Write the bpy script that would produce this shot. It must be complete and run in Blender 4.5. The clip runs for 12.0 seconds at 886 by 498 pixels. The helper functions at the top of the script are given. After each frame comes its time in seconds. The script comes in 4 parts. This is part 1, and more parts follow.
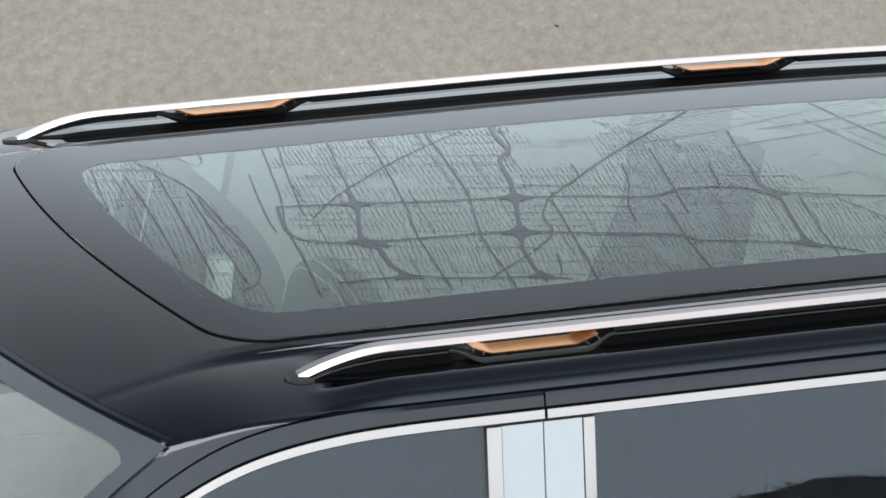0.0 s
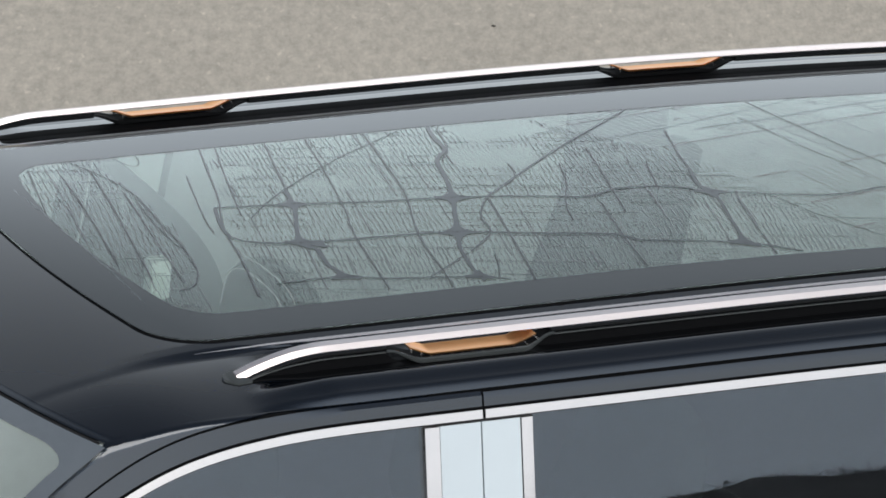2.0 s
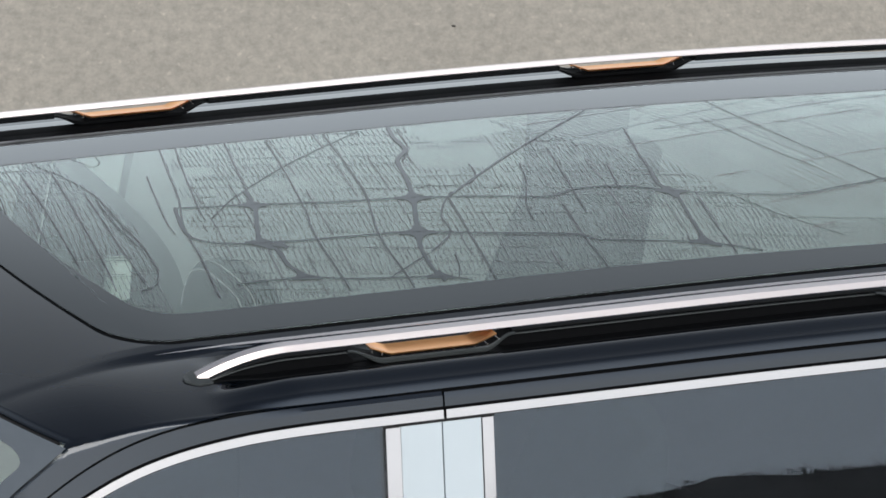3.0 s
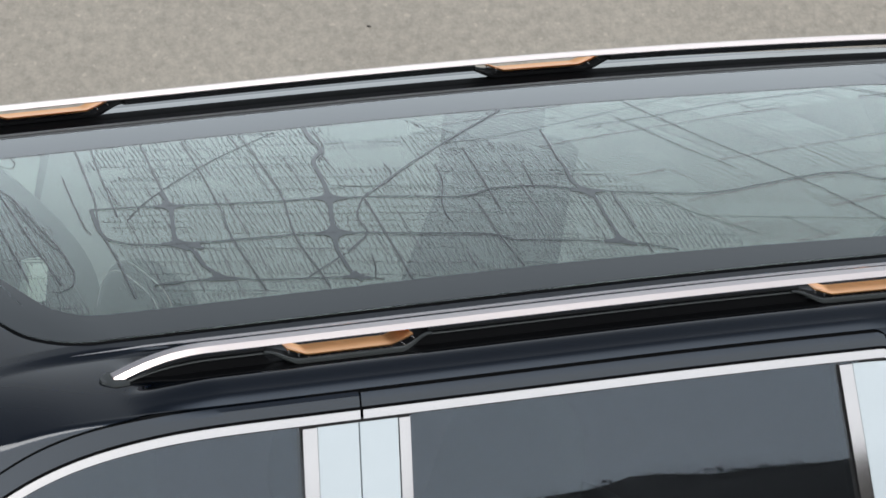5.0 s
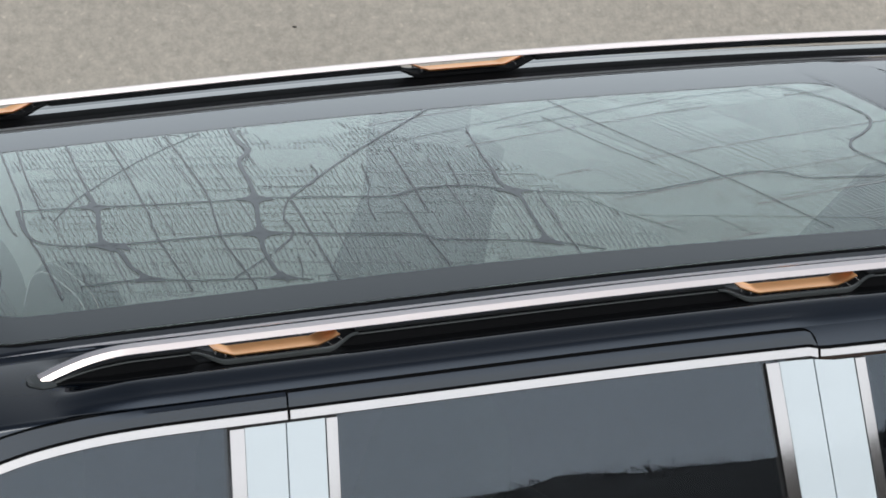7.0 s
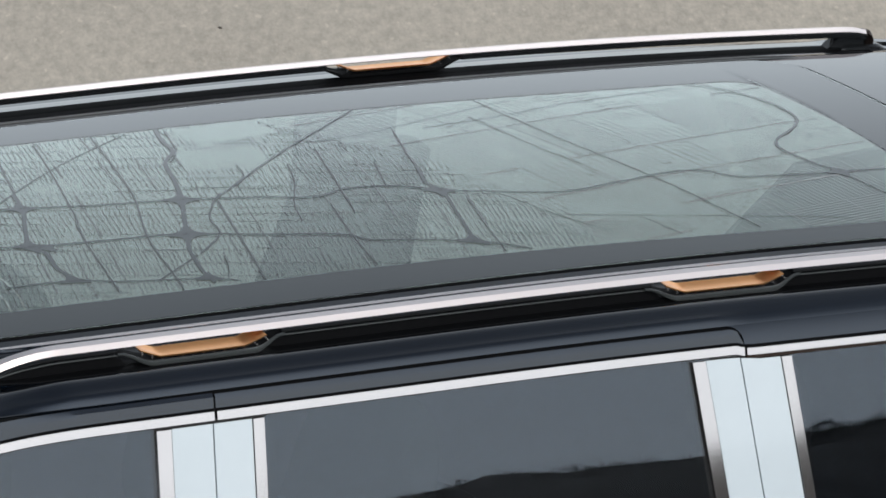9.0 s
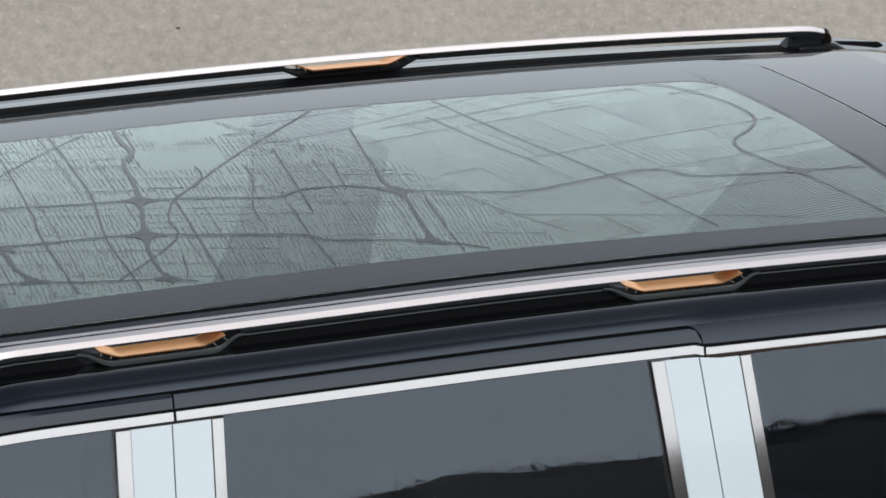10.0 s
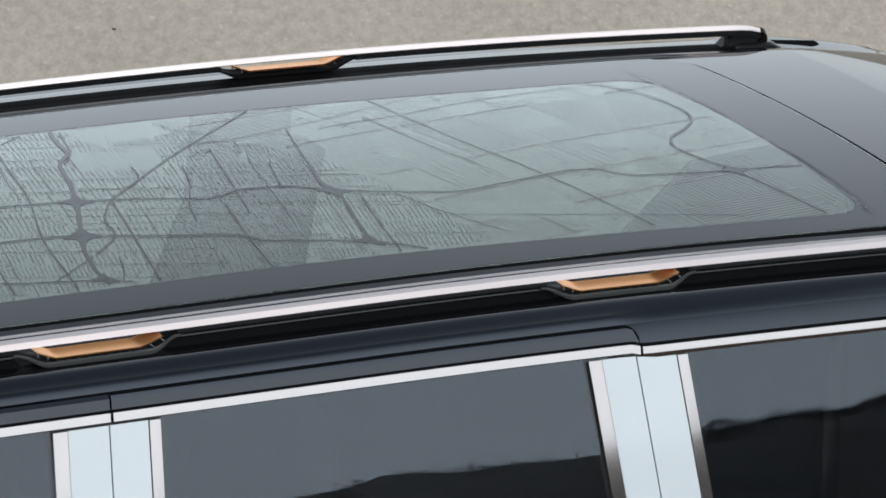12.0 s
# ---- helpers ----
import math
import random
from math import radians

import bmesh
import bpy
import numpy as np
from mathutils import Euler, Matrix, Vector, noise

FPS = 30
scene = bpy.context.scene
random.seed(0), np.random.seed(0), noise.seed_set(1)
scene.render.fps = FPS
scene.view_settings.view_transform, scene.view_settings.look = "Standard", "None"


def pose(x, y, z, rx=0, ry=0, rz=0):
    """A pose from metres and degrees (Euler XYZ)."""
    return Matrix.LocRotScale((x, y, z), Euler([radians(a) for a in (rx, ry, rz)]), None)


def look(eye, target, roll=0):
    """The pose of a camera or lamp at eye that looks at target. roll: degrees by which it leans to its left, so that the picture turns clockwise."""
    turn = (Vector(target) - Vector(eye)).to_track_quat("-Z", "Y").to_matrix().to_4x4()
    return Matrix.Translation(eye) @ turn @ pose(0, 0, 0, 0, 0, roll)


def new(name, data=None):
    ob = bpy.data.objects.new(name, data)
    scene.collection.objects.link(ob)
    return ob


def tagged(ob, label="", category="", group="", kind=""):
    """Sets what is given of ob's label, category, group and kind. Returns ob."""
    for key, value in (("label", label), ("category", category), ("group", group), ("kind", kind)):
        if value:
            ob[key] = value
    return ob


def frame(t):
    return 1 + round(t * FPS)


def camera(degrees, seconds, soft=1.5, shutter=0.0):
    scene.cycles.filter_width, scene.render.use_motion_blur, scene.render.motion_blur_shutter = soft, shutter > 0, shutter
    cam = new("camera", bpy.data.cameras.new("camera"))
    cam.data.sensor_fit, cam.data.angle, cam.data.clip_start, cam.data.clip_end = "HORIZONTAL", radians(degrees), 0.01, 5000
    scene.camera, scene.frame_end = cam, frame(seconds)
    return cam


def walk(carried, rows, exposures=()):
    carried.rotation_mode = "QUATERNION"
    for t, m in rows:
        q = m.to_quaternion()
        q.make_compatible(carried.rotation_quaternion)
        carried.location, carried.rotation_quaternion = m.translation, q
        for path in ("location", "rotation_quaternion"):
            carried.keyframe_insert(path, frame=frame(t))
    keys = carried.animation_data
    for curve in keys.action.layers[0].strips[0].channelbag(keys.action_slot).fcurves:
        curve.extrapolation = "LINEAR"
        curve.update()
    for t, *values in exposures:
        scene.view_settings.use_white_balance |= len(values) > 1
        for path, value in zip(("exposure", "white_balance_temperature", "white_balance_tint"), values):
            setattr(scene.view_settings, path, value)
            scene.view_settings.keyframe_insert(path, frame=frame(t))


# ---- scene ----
# Pan of a long lens from one standing point: seconds, heading, tilt, lean (degrees)
cam = camera(6.5, 12.0, soft=1.7)
EYE = (-6.086, -12.695, 6.870)
PAN = [
    (0, -26.5468, -19.7729, -3.6969),
    (0.5, -26.6665, -19.7651, -3.6984),
    (1, -26.7847, -19.7574, -3.6993),
    (1.5, -26.9046, -19.7496, -3.6994),
    (2, -27.0327, -19.7414, -3.6987),
    (2.5, -27.1770, -19.7321, -3.6971),
    (3, -27.3399, -19.7217, -3.6941),
    (5, -27.9927, -19.6806, -3.6728),
    (5.5, -28.1416, -19.6714, -3.6661),
    (6, -28.2886, -19.6623, -3.6591),
    (6.5, -28.4305, -19.6535, -3.6518),
    (7, -28.5650, -19.6453, -3.6446),
    (9, -29.1376, -19.6106, -3.6117),
    (9.5, -29.2967, -19.6010, -3.6022),
    (10, -29.4595, -19.5913, -3.5925),
    (10.5, -29.6166, -19.5819, -3.5833),
    (11, -29.7574, -19.5736, -3.5751),
    (11.5, -29.8684, -19.5670, -3.5688),
    (12, -29.9518, -19.5621, -3.5642),
]
walk(cam, [(t, pose(*EYE, 0, 0, heading) @ pose(0, 0, 0, 90 + tilt, 0, 0) @ pose(0, 0, 0, 0, 0, -lean)) for t, heading, tilt, lean in PAN])

# ---- light: bright thin overcast ----
scene.view_settings.exposure = 0.0
SUN_UP, SUN_TURN = radians(31), radians(186)
world = bpy.data.worlds.new("sky")
scene.world = world
world.use_nodes = True
wn, wl = world.node_tree.nodes, world.node_tree.links
sky = wn.new("ShaderNodeTexSky")
sky.sky_type, sky.sun_disc = "NISHITA", False
sky.sun_elevation, sky.sun_rotation = SUN_UP, SUN_TURN
sky.air_density, sky.dust_density, sky.ozone_density = 0.75, 1.2, 0.4
veil = wn.new("ShaderNodeMix")
veil.data_type = "RGBA"
# haze: thick towards the horizon, thin overhead
up, split = wn.new("ShaderNodeTexCoord"), wn.new("ShaderNodeSeparateXYZ")
wl.new(up.outputs["Generated"], split.inputs[0])
level = split.outputs["Z"]
for how, a in (("POWER", 2.0), ("SUBTRACT", 1.0), ("POWER", 2.6), ("MULTIPLY", 0.52), ("ADD", 0.02)):
    step = wn.new("ShaderNodeMath")
    step.operation = how
    if how == "SUBTRACT":
        step.inputs[0].default_value = a
        wl.new(level, step.inputs[1])
    else:
        wl.new(level, step.inputs[0])
        step.inputs[1].default_value = a
    level = step.outputs[0]
# the haze is a little dimmer right at the horizon
dim = wn.new("ShaderNodeMath")
dim.operation = "MULTIPLY_ADD"
wl.new(split.outputs["Z"], dim.inputs[0])
dim.inputs[1].default_value, dim.inputs[2].default_value = 0.7, 0.8
thick = wn.new("ShaderNodeMath")
thick.operation, thick.use_clamp = "MULTIPLY", True
wl.new(level, thick.inputs[0])
wl.new(dim.outputs[0], thick.inputs[1])
wl.new(thick.outputs[0], veil.inputs[0])
veil.inputs[7].default_value = (18.9, 20.4, 21.6, 1)
soft_sky = wn.new("ShaderNodeHueSaturation")
soft_sky.inputs["Saturation"].default_value, soft_sky.inputs["Value"].default_value = 0.78, 0.55
wl.new(sky.outputs[0], soft_sky.inputs["Color"])
wl.new(soft_sky.outputs[0], veil.inputs[6])
wl.new(veil.outputs[2], wn["Background"].inputs[0])
wn["Background"].inputs[1].default_value = 0.115
sun = new("sun", bpy.data.lights.new("sun", "SUN"))
sun.data.energy, sun.data.angle, sun.data.color = 2.0, radians(45), (1.0, 0.965, 0.91)
# Blender's sky turns its sun clockwise from +Y
toward = Vector((math.sin(SUN_TURN) * math.cos(SUN_UP), math.cos(SUN_TURN) * math.cos(SUN_UP), math.sin(SUN_UP)))
sun.matrix_world = look(toward * 30, (0, 0, 0))


# ---- materials ----
def material(name, colour, rough=0.5, metal=0.0, coat=0.0, coat_rough=0.03, spec=0.5, vary=0.0, vary_scale=20.0, bump=0.0, bump_scale=80.0, trans=0.0, ior=1.5, stretch=(1, 1, 1)):
    m = bpy.data.materials.new(name)
    m.use_nodes = True
    n, l = m.node_tree.nodes, m.node_tree.links
    b = n["Principled BSDF"]
    b.inputs["Base Color"].default_value = (*colour, 1)
    b.inputs["Roughness"].default_value = rough
    b.inputs["Metallic"].default_value = metal
    b.inputs["Coat Weight"].default_value = coat
    b.inputs["Coat Roughness"].default_value = coat_rough
    b.inputs["Specular IOR Level"].default_value = spec
    b.inputs["Transmission Weight"].default_value = trans
    b.inputs["IOR"].default_value = ior
    if vary or bump:
        at = n.new("ShaderNodeTexCoord")
        mp = n.new("ShaderNodeMapping")
        mp.inputs["Scale"].default_value = stretch
        l.new(at.outputs["Object"], mp.inputs[0])
    if vary:
        fine, broad = n.new("ShaderNodeTexNoise"), n.new("ShaderNodeTexNoise")
        fine.inputs["Scale"].default_value, broad.inputs["Scale"].default_value = vary_scale, vary_scale / 11
        fine.inputs["Detail"].default_value = 6
        both = n.new("ShaderNodeMath")
        both.operation = "ADD"
        for o, i in ((fine, 0), (broad, 1)):
            l.new(mp.outputs[0], o.inputs["Vector"])
            l.new(o.outputs["Fac"], both.inputs[i])
        ramp = n.new("ShaderNodeMapRange")
        ramp.inputs["From Min"].default_value, ramp.inputs["From Max"].default_value = 0.6, 1.4
        ramp.inputs["To Min"].default_value, ramp.inputs["To Max"].default_value = 1 - vary, 1 + vary
        l.new(both.outputs[0], ramp.inputs["Value"])
        mul = n.new("ShaderNodeVectorMath")
        mul.operation = "SCALE"
        mul.inputs[0].default_value = colour
        l.new(ramp.outputs[0], mul.inputs["Scale"])
        l.new(mul.outputs[0], b.inputs["Base Color"])
        r2 = n.new("ShaderNodeMapRange")
        r2.inputs["From Min"].default_value, r2.inputs["From Max"].default_value = 0.6, 1.4
        r2.inputs["To Min"].default_value, r2.inputs["To Max"].default_value = rough * (1 - vary * 0.6), min(1, rough * (1 + vary * 0.6))
        l.new(both.outputs[0], r2.inputs["Value"])
        l.new(r2.outputs[0], b.inputs["Roughness"])
    if bump:
        t = n.new("ShaderNodeTexNoise")
        t.inputs["Scale"].default_value, t.inputs["Detail"].default_value = bump_scale, 4
        l.new(mp.outputs[0], t.inputs["Vector"])
        bp = n.new("ShaderNodeBump")
        bp.inputs["Strength"].default_value, bp.inputs["Distance"].default_value = bump, 0.004
        l.new(t.outputs["Fac"], bp.inputs["Height"])
        l.new(bp.outputs[0], b.inputs["Normal"])
    return m


PAINT = material("dark_slate_paint", (0.0120, 0.0185, 0.0290), 0.33, 0.85, coat=1.0, coat_rough=0.03, spec=0.0, vary=0.10, vary_scale=6)
PAINT.node_tree.nodes["Principled BSDF"].inputs["Specular Tint"].default_value = (0.04, 0.04, 0.05, 1)
PAINT.node_tree.nodes["Principled BSDF"].inputs["Coat IOR"].default_value = 1.66
BLACK = material("gloss_black_plastic", (0.008, 0.009, 0.010), 0.16, vary=0.08, vary_scale=30)
SATIN_BLACK = material("satin_black_plastic", (0.012, 0.013, 0.014), 0.42, vary=0.1, vary_scale=60, bump=0.05, bump_scale=400)
MATT_BLACK = material("matt_black_plastic", (0.005, 0.0053, 0.006), 0.6, spec=0.03, vary=0.1, vary_scale=60)
RUBBER = material("black_rubber", (0.010, 0.010, 0.011), 0.7, vary=0.1, vary_scale=40)
SATIN_METAL = material("satin_aluminium", (0.88, 0.80, 0.78), 0.33, 1.0, vary=0.05, vary_scale=50, stretch=(0.05, 1, 1))
CHROME = material("polished_chrome", (0.60, 0.565, 0.56), 0.05, 1.0, vary=0.04, vary_scale=12)
PALE = material("pale_blue_gloss_panel", (0.535, 0.605, 0.655), 0.22, coat=1.0, vary=0.04, vary_scale=9)
COPPER = material("brushed_copper", (0.88, 0.43, 0.17), 0.30, 0.95, vary=0.1, vary_scale=90, stretch=(0.1, 1, 1), bump=0.03, bump_scale=300)
RIM_GREY = material("dark_grey_plastic_and_sheen", (0.042, 0.047, 0.048), 0.30, vary=0.08, vary_scale=40)
GLINT = material("light_grey_crease_glint", (0.42, 0.42, 0.45), 0.35, 0.3, vary=0.06, vary_scale=50)
PIN = material("bright_pin_metal", (0.8, 0.76, 0.72), 0.25, 1.0, vary=0.06, vary_scale=60)
BROWN_CHROME = material("dark_polished_metal", (0.05, 0.036, 0.03), 0.2, 1.0, vary=0.08, vary_scale=20)
FRIT = material("black_ceramic_border", (0.007, 0.0100, 0.0135), 0.02, ior=1.52, vary=0.06, vary_scale=40)
FRIT.node_tree.nodes["Principled BSDF"].inputs["Specular Tint"].default_value = (0.94, 1.0, 0.98, 1)
PRINT = material("dark_grey_print", (0.024, 0.031, 0.037), 0.03, ior=1.5, vary=0.1, vary_scale=60)
STREET_PRINT = material("grey_print", (0.098, 0.112, 0.120), 0.03, ior=1.5, vary=0.15, vary_scale=60)
PALE_PRINT = material("pale_grey_print", (0.18, 0.180, 0.183), 0.03, ior=1.5, vary=0.15, vary_scale=60)
for ink in (PRINT, STREET_PRINT, PALE_PRINT):
    ink.node_tree.nodes["Principled BSDF"].inputs["Specular Tint"].default_value = (0.94, 1.0, 0.98, 1)
ROOF_GLASS = material("roof_glass", (0.81, 1.0, 0.92), 0.0, trans=1.0, ior=1.42)
DARK_GLASS = material("tinted_side_glass", (0.35, 0.39, 0.44), 0.0, trans=1.0, ior=1.72)
DARK_GLASS.node_tree.nodes["Principled BSDF"].inputs["Specular Tint"].default_value = (0.84, 0.91, 1.0, 1)
SCREEN_GLASS = material("windscreen_glass", (0.90, 0.95, 0.95), 0.0, trans=1.0, ior=2.2)
# base lifted to grey in place of the sky mirrored in the border
SCREEN_FRIT = material("sky_greyed_ceramic_border", (0.115, 0.131, 0.150), 0.03, ior=1.8, vary=0.06, vary_scale=40)
LEATHER = material("pale_grey_leather", (0.70, 0.75, 0.74), 0.5, vary=0.12, vary_scale=30, bump=0.15, bump_scale=220)
DARK_LEATHER = material("dark_leather", (0.031, 0.036, 0.034), 0.65, spec=0.15, vary=0.12, vary_scale=30, bump=0.15, bump_scale=220)
STITCH = material("light_thread", (0.36, 0.36, 0.35), 0.6)
LINING = material("grey_headliner", (0.42, 0.44, 0.435), 0.85, vary=0.1, vary_scale=120, bump=0.1, bump_scale=500)
DASH = material("mid_grey_dashboard", (0.66, 0.74, 0.76), 0.6, vary=0.1, vary_scale=60, bump=0.1, bump_scale=300)
MID_GREY = material("mid_grey_trim", (0.045, 0.050, 0.053), 0.6, vary=0.1, vary_scale=60, bump=0.1, bump_scale=300)
SOFT_GREY = material("soft_grey_trim", (0.19, 0.202, 0.208), 0.7, vary=0.1, vary_scale=60, bump=0.1, bump_scale=300)
CARPET = material("dark_carpet", (0.022, 0.022, 0.025), 0.95, vary=0.2, vary_scale=200)
TYRE = material("tyre_rubber", (0.02, 0.02, 0.021), 0.75, vary=0.1, vary_scale=40)


def asphalt_material():
    m = material("worn_asphalt", (0.34, 0.32, 0.29), 0.92)
    n, l = m.node_tree.nodes, m.node_tree.links
    at = n.new("ShaderNodeTexCoord")
    lay = n.new("ShaderNodeMapping")
    turn = n.new("ShaderNodeMapping")
    turn.inputs["Rotation"].default_value = (0, 0, radians(28))
    lay.inputs["Scale"].default_value = (1, 0.36, 1)
    l.new(at.outputs["Object"], turn.inputs[0])
    l.new(turn.outputs[0], lay.inputs[0])
    grain, mid, broad, spots = (n.new("ShaderNodeTexNoise") for _ in range(4))
    for o, s, d in ((grain, 85, 3), (mid, 30, 3), (broad, 1.6, 4), (spots, 42, 1)):
        o.inputs["Scale"].default_value, o.inputs["Detail"].default_value = s, d
        l.new(lay.outputs[0], o.inputs["Vector"])
    ramps = []
    for o, lo, hi, a, z in ((grain, 0.3, 0.7, 0.92, 1.08), (mid, 0.3, 0.7, 0.86, 1.14), (broad, 0.3, 0.7, 0.94, 1.06), (spots, 0.66, 0.76, 1.0, 1.22)):
        r = n.new("ShaderNodeMapRange")
        for key, v in (("From Min", lo), ("From Max", hi), ("To Min", a), ("To Max", z)):
            r.inputs[key].default_value = v
        l.new(o.outputs["Fac"], r.inputs["Value"])
        ramps.append(r)
    last = ramps[0].outputs[0]
    for r in ramps[1:]:
        mu = n.new("ShaderNodeMath")
        mu.operation = "MULTIPLY"
        l.new(last, mu.inputs[0])
        l.new(r.outputs[0], mu.inputs[1])
        last = mu.outputs[0]
    sc = n.new("ShaderNodeVectorMath")
    sc.operation = "SCALE"
    sc.inputs[0].default_value = (0.456, 0.407, 0.340)
    l.new(last, sc.inputs["Scale"])
    l.new(sc.outputs[0], n["Principled BSDF"].inputs["Base Color"])
    bp = n.new("ShaderNodeBump")
    bp.inputs["Strength"].default_value, bp.inputs["Distance"].default_value = 0.5, 0.006
    l.new(grain.outputs["Fac"], bp.inputs["Height"])
    l.new(bp.outputs[0], n["Principled BSDF"].inputs["Normal"])
    return m


ASPHALT = asphalt_material()
GRASS = material("dry_bank_grass", (0.040, 0.038, 0.032), 0.9, vary=0.4, vary_scale=3, bump=0.5, bump_scale=30)


# ---- mesh helpers ----
def link_mesh(name, bm, mat, parent=None, label="", smooth=True):
    bmesh.ops.recalc_face_normals(bm, faces=bm.faces)
    me = bpy.data.meshes.new(name)
    bm.to_mesh(me)
    bm.free()
    me.materials.append(mat)
    if smooth:
        me.shade_smooth()
        me.set_sharp_from_angle(angle=radians(25))
    ob = new(name, me)
    if parent:
        ob.parent = parent
    if label:
        ob["label"] = label
    return ob


def part(name, bm, mat, parent, label="", smooth=True):
    return link_mesh(name, bm, mat, parent, label, smooth)


def shell(fn, nu, nv, thick, inward=None):
    """A sheet of given thickness: fn(u, v) gives the outer face; inward is the way in which it thickens (the face's own normal if none)."""
    bm = bmesh.new()
    P = [[Vector(fn(i / nu, j / nv)) for j in range(nv + 1)] for i in range(nu + 1)]
    N = [[None] * (nv + 1) for _ in range(nu + 1)]
    for i in range(nu + 1):
        for j in range(nv + 1):
            a = P[min(i + 1, nu)][j] - P[max(i - 1, 0)][j]
            b = P[i][min(j + 1, nv)] - P[i][max(j - 1, 0)]
            c = a.cross(b)
            if c.length < 1e-12:
                c = Vector((0, 0, 1))
            c.normalize()
            if inward is not None and c.dot(Vector(inward)) < 0:
                c = -c
            N[i][j] = c
    top = [[bm.verts.new(P[i][j]) for j in range(nv + 1)] for i in range(nu + 1)]
    low = [[bm.verts.new(P[i][j] + N[i][j] * thick) for j in range(nv + 1)] for i in range(nu + 1)]
    for i in range(nu):
        for j in range(nv):
            bm.faces.new((top[i][j], top[i + 1][j], top[i + 1][j + 1], top[i][j + 1]))
            bm.faces.new((low[i][j], low[i][j + 1], low[i + 1][j + 1], low[i + 1][j]))
    for i in range(nu):
        bm.faces.new((top[i][0], low[i][0], low[i + 1][0], top[i + 1][0]))
        bm.faces.new((top[i][nv], top[i + 1][nv], low[i + 1][nv], low[i][nv]))
    for j in range(nv):
        bm.faces.new((top[0][j], top[0][j + 1], low[0][j + 1], low[0][j]))
        bm.faces.new((top[nu][j], low[nu][j], low[nu][j + 1], top[nu][j + 1]))
    return bm


def loft(rings, closed=True, caps=True):
    """A tube or strip through rings of points."""
    bm = bmesh.new()
    vs = [[bm.verts.new(p) for p in r] for r in rings]
    n = len(rings[0])
    for a, b in zip(vs, vs[1:]):
        for k in range(n if closed else n - 1):
            bm.faces.new((a[k], a[(k + 1) % n], b[(k + 1) % n], b[k]))
    if caps and closed:
        bm.faces.new(vs[0][::-1])
        bm.faces.new(vs[-1])
    return bm


def box(x0, x1, y0, y1, z0, z1, bevel=0.0, seg=2):
    bm = bmesh.new()
    bmesh.ops.create_cube(bm, size=1)
    for v in bm.verts:
        v.co = Vector((x0 + (v.co.x + 0.5) * (x1 - x0), y0 + (v.co.y + 0.5) * (y1 - y0), z0 + (v.co.z + 0.5) * (z1 - z0)))
    if bevel:
        bmesh.ops.bevel(bm, geom=bm.edges, offset=bevel, segments=seg, profile=0.5, affect="EDGES")
    return bm


def clamp(a, lo=0.0, hi=1.0):
    return max(lo, min(hi, a))


def smooth01(a):
    a = clamp(a)
    return a * a * (3 - 2 * a)


# ---- ground ----
def ridge(x):
    """Height of the grass bank's crest behind the camera."""
    return 7.55 - 0.085 * smooth01((x - 33.6) / 1.2) - 0.027 * max(0, x - 34.5) + 0.08 * math.sin(x * 0.9) + 0.05 * math.sin(x * 2.3 + 1) - 0.004 * min(0, x - 20) ** 2 * 0.1


def bank_height(x, y):
    return ridge(x) * smooth01((-y - 22) / 38)


def bank_top(x, y):
    """Surface of the bank with its small humps."""
    return bank_height(x, y) + 0.07 - 0.13 * smooth01((-y - 25) / 10) + 0.16 * smooth01((-y - 22) / 10) * noise.noise(Vector((x * 0.9, y * 0.8, 0)))


def ground():
    bm = bmesh.new()
    bmesh.ops.create_grid(bm, x_segments=40, y_segments=40, size=1500)
    tagged(link_mesh("ground", bm, ASPHALT, smooth=False), "pale worn asphalt ground with fine grit", "ground", kind="structure")


ground()


def grass_bank():
    def fn(u, v):
        x = -90 + 220 * u
        y = -4.5 - 75.5 * v ** 1.3
        return (x, y, bank_top(x, y) - 0.05 * (1 - smooth01(v * 8)))
    tagged(link_mesh("grass_bank", shell(fn, 420, 70, 0.3, (0, 0, -1)), GRASS), "grassy verge and bank beside the parking area", "bank", kind="structure")


grass_bank()

# ---- the car: x runs to its tail, y to its far side, z up ----
car = tagged(new("car"), "dark slate sport utility car with panoramic glass roof", "car")


def edge_z(x):
    """Height of the roof along the glass's long edges."""
    z = 1.842
    if x > 0.6:
        z -= 0.0178 * (x - 0.6) ** 2
    if x > 2.355:
        z -= 0.05 * (x - 2.355) + 0.15 * (x - 2.355) ** 2
    if x < -0.3:
        z -= 0.30 * (x + 0.3) ** 2
    return z


CROWN = 0.034


def roof_z(x, y):
    return edge_z(x) + CROWN * (1 - (y / 0.6) ** 2)


def half_width(x):
    """Half the car's width where the doors meet the roof."""
    w = 0.80
    x = max(x, -0.75)
    if x < -0.1:
        w -= 0.020 * ((-x - 0.1) / 0.53) ** 2
    if x > 1.2:
        w -= 0.03 * (x - 1.2) ** 2
    return w


def seam_z(x):
    return roof_top(x, half_width(x))


def line_z(x):
    """The same without the rounding of the front corner."""
    return roof_top(x, half_width(x), 0)


def side_y(x, z):
    d = max(0.0, seam_z(x) - z)
    return half_width(x) + 0.27 * d + 0.0130 * (1 - math.exp(-d / 0.0013)) - 0.06 * max(0, d - 0.25) ** 2


def quarter_y(x, z):
    """The rear flank, which runs on from the roof in one soft turn."""
    d = max(0.0, seam_z(x) - z)
    return half_width(x) + 0.27 * d + 0.0130 * (1 - math.exp(-d / 0.025))


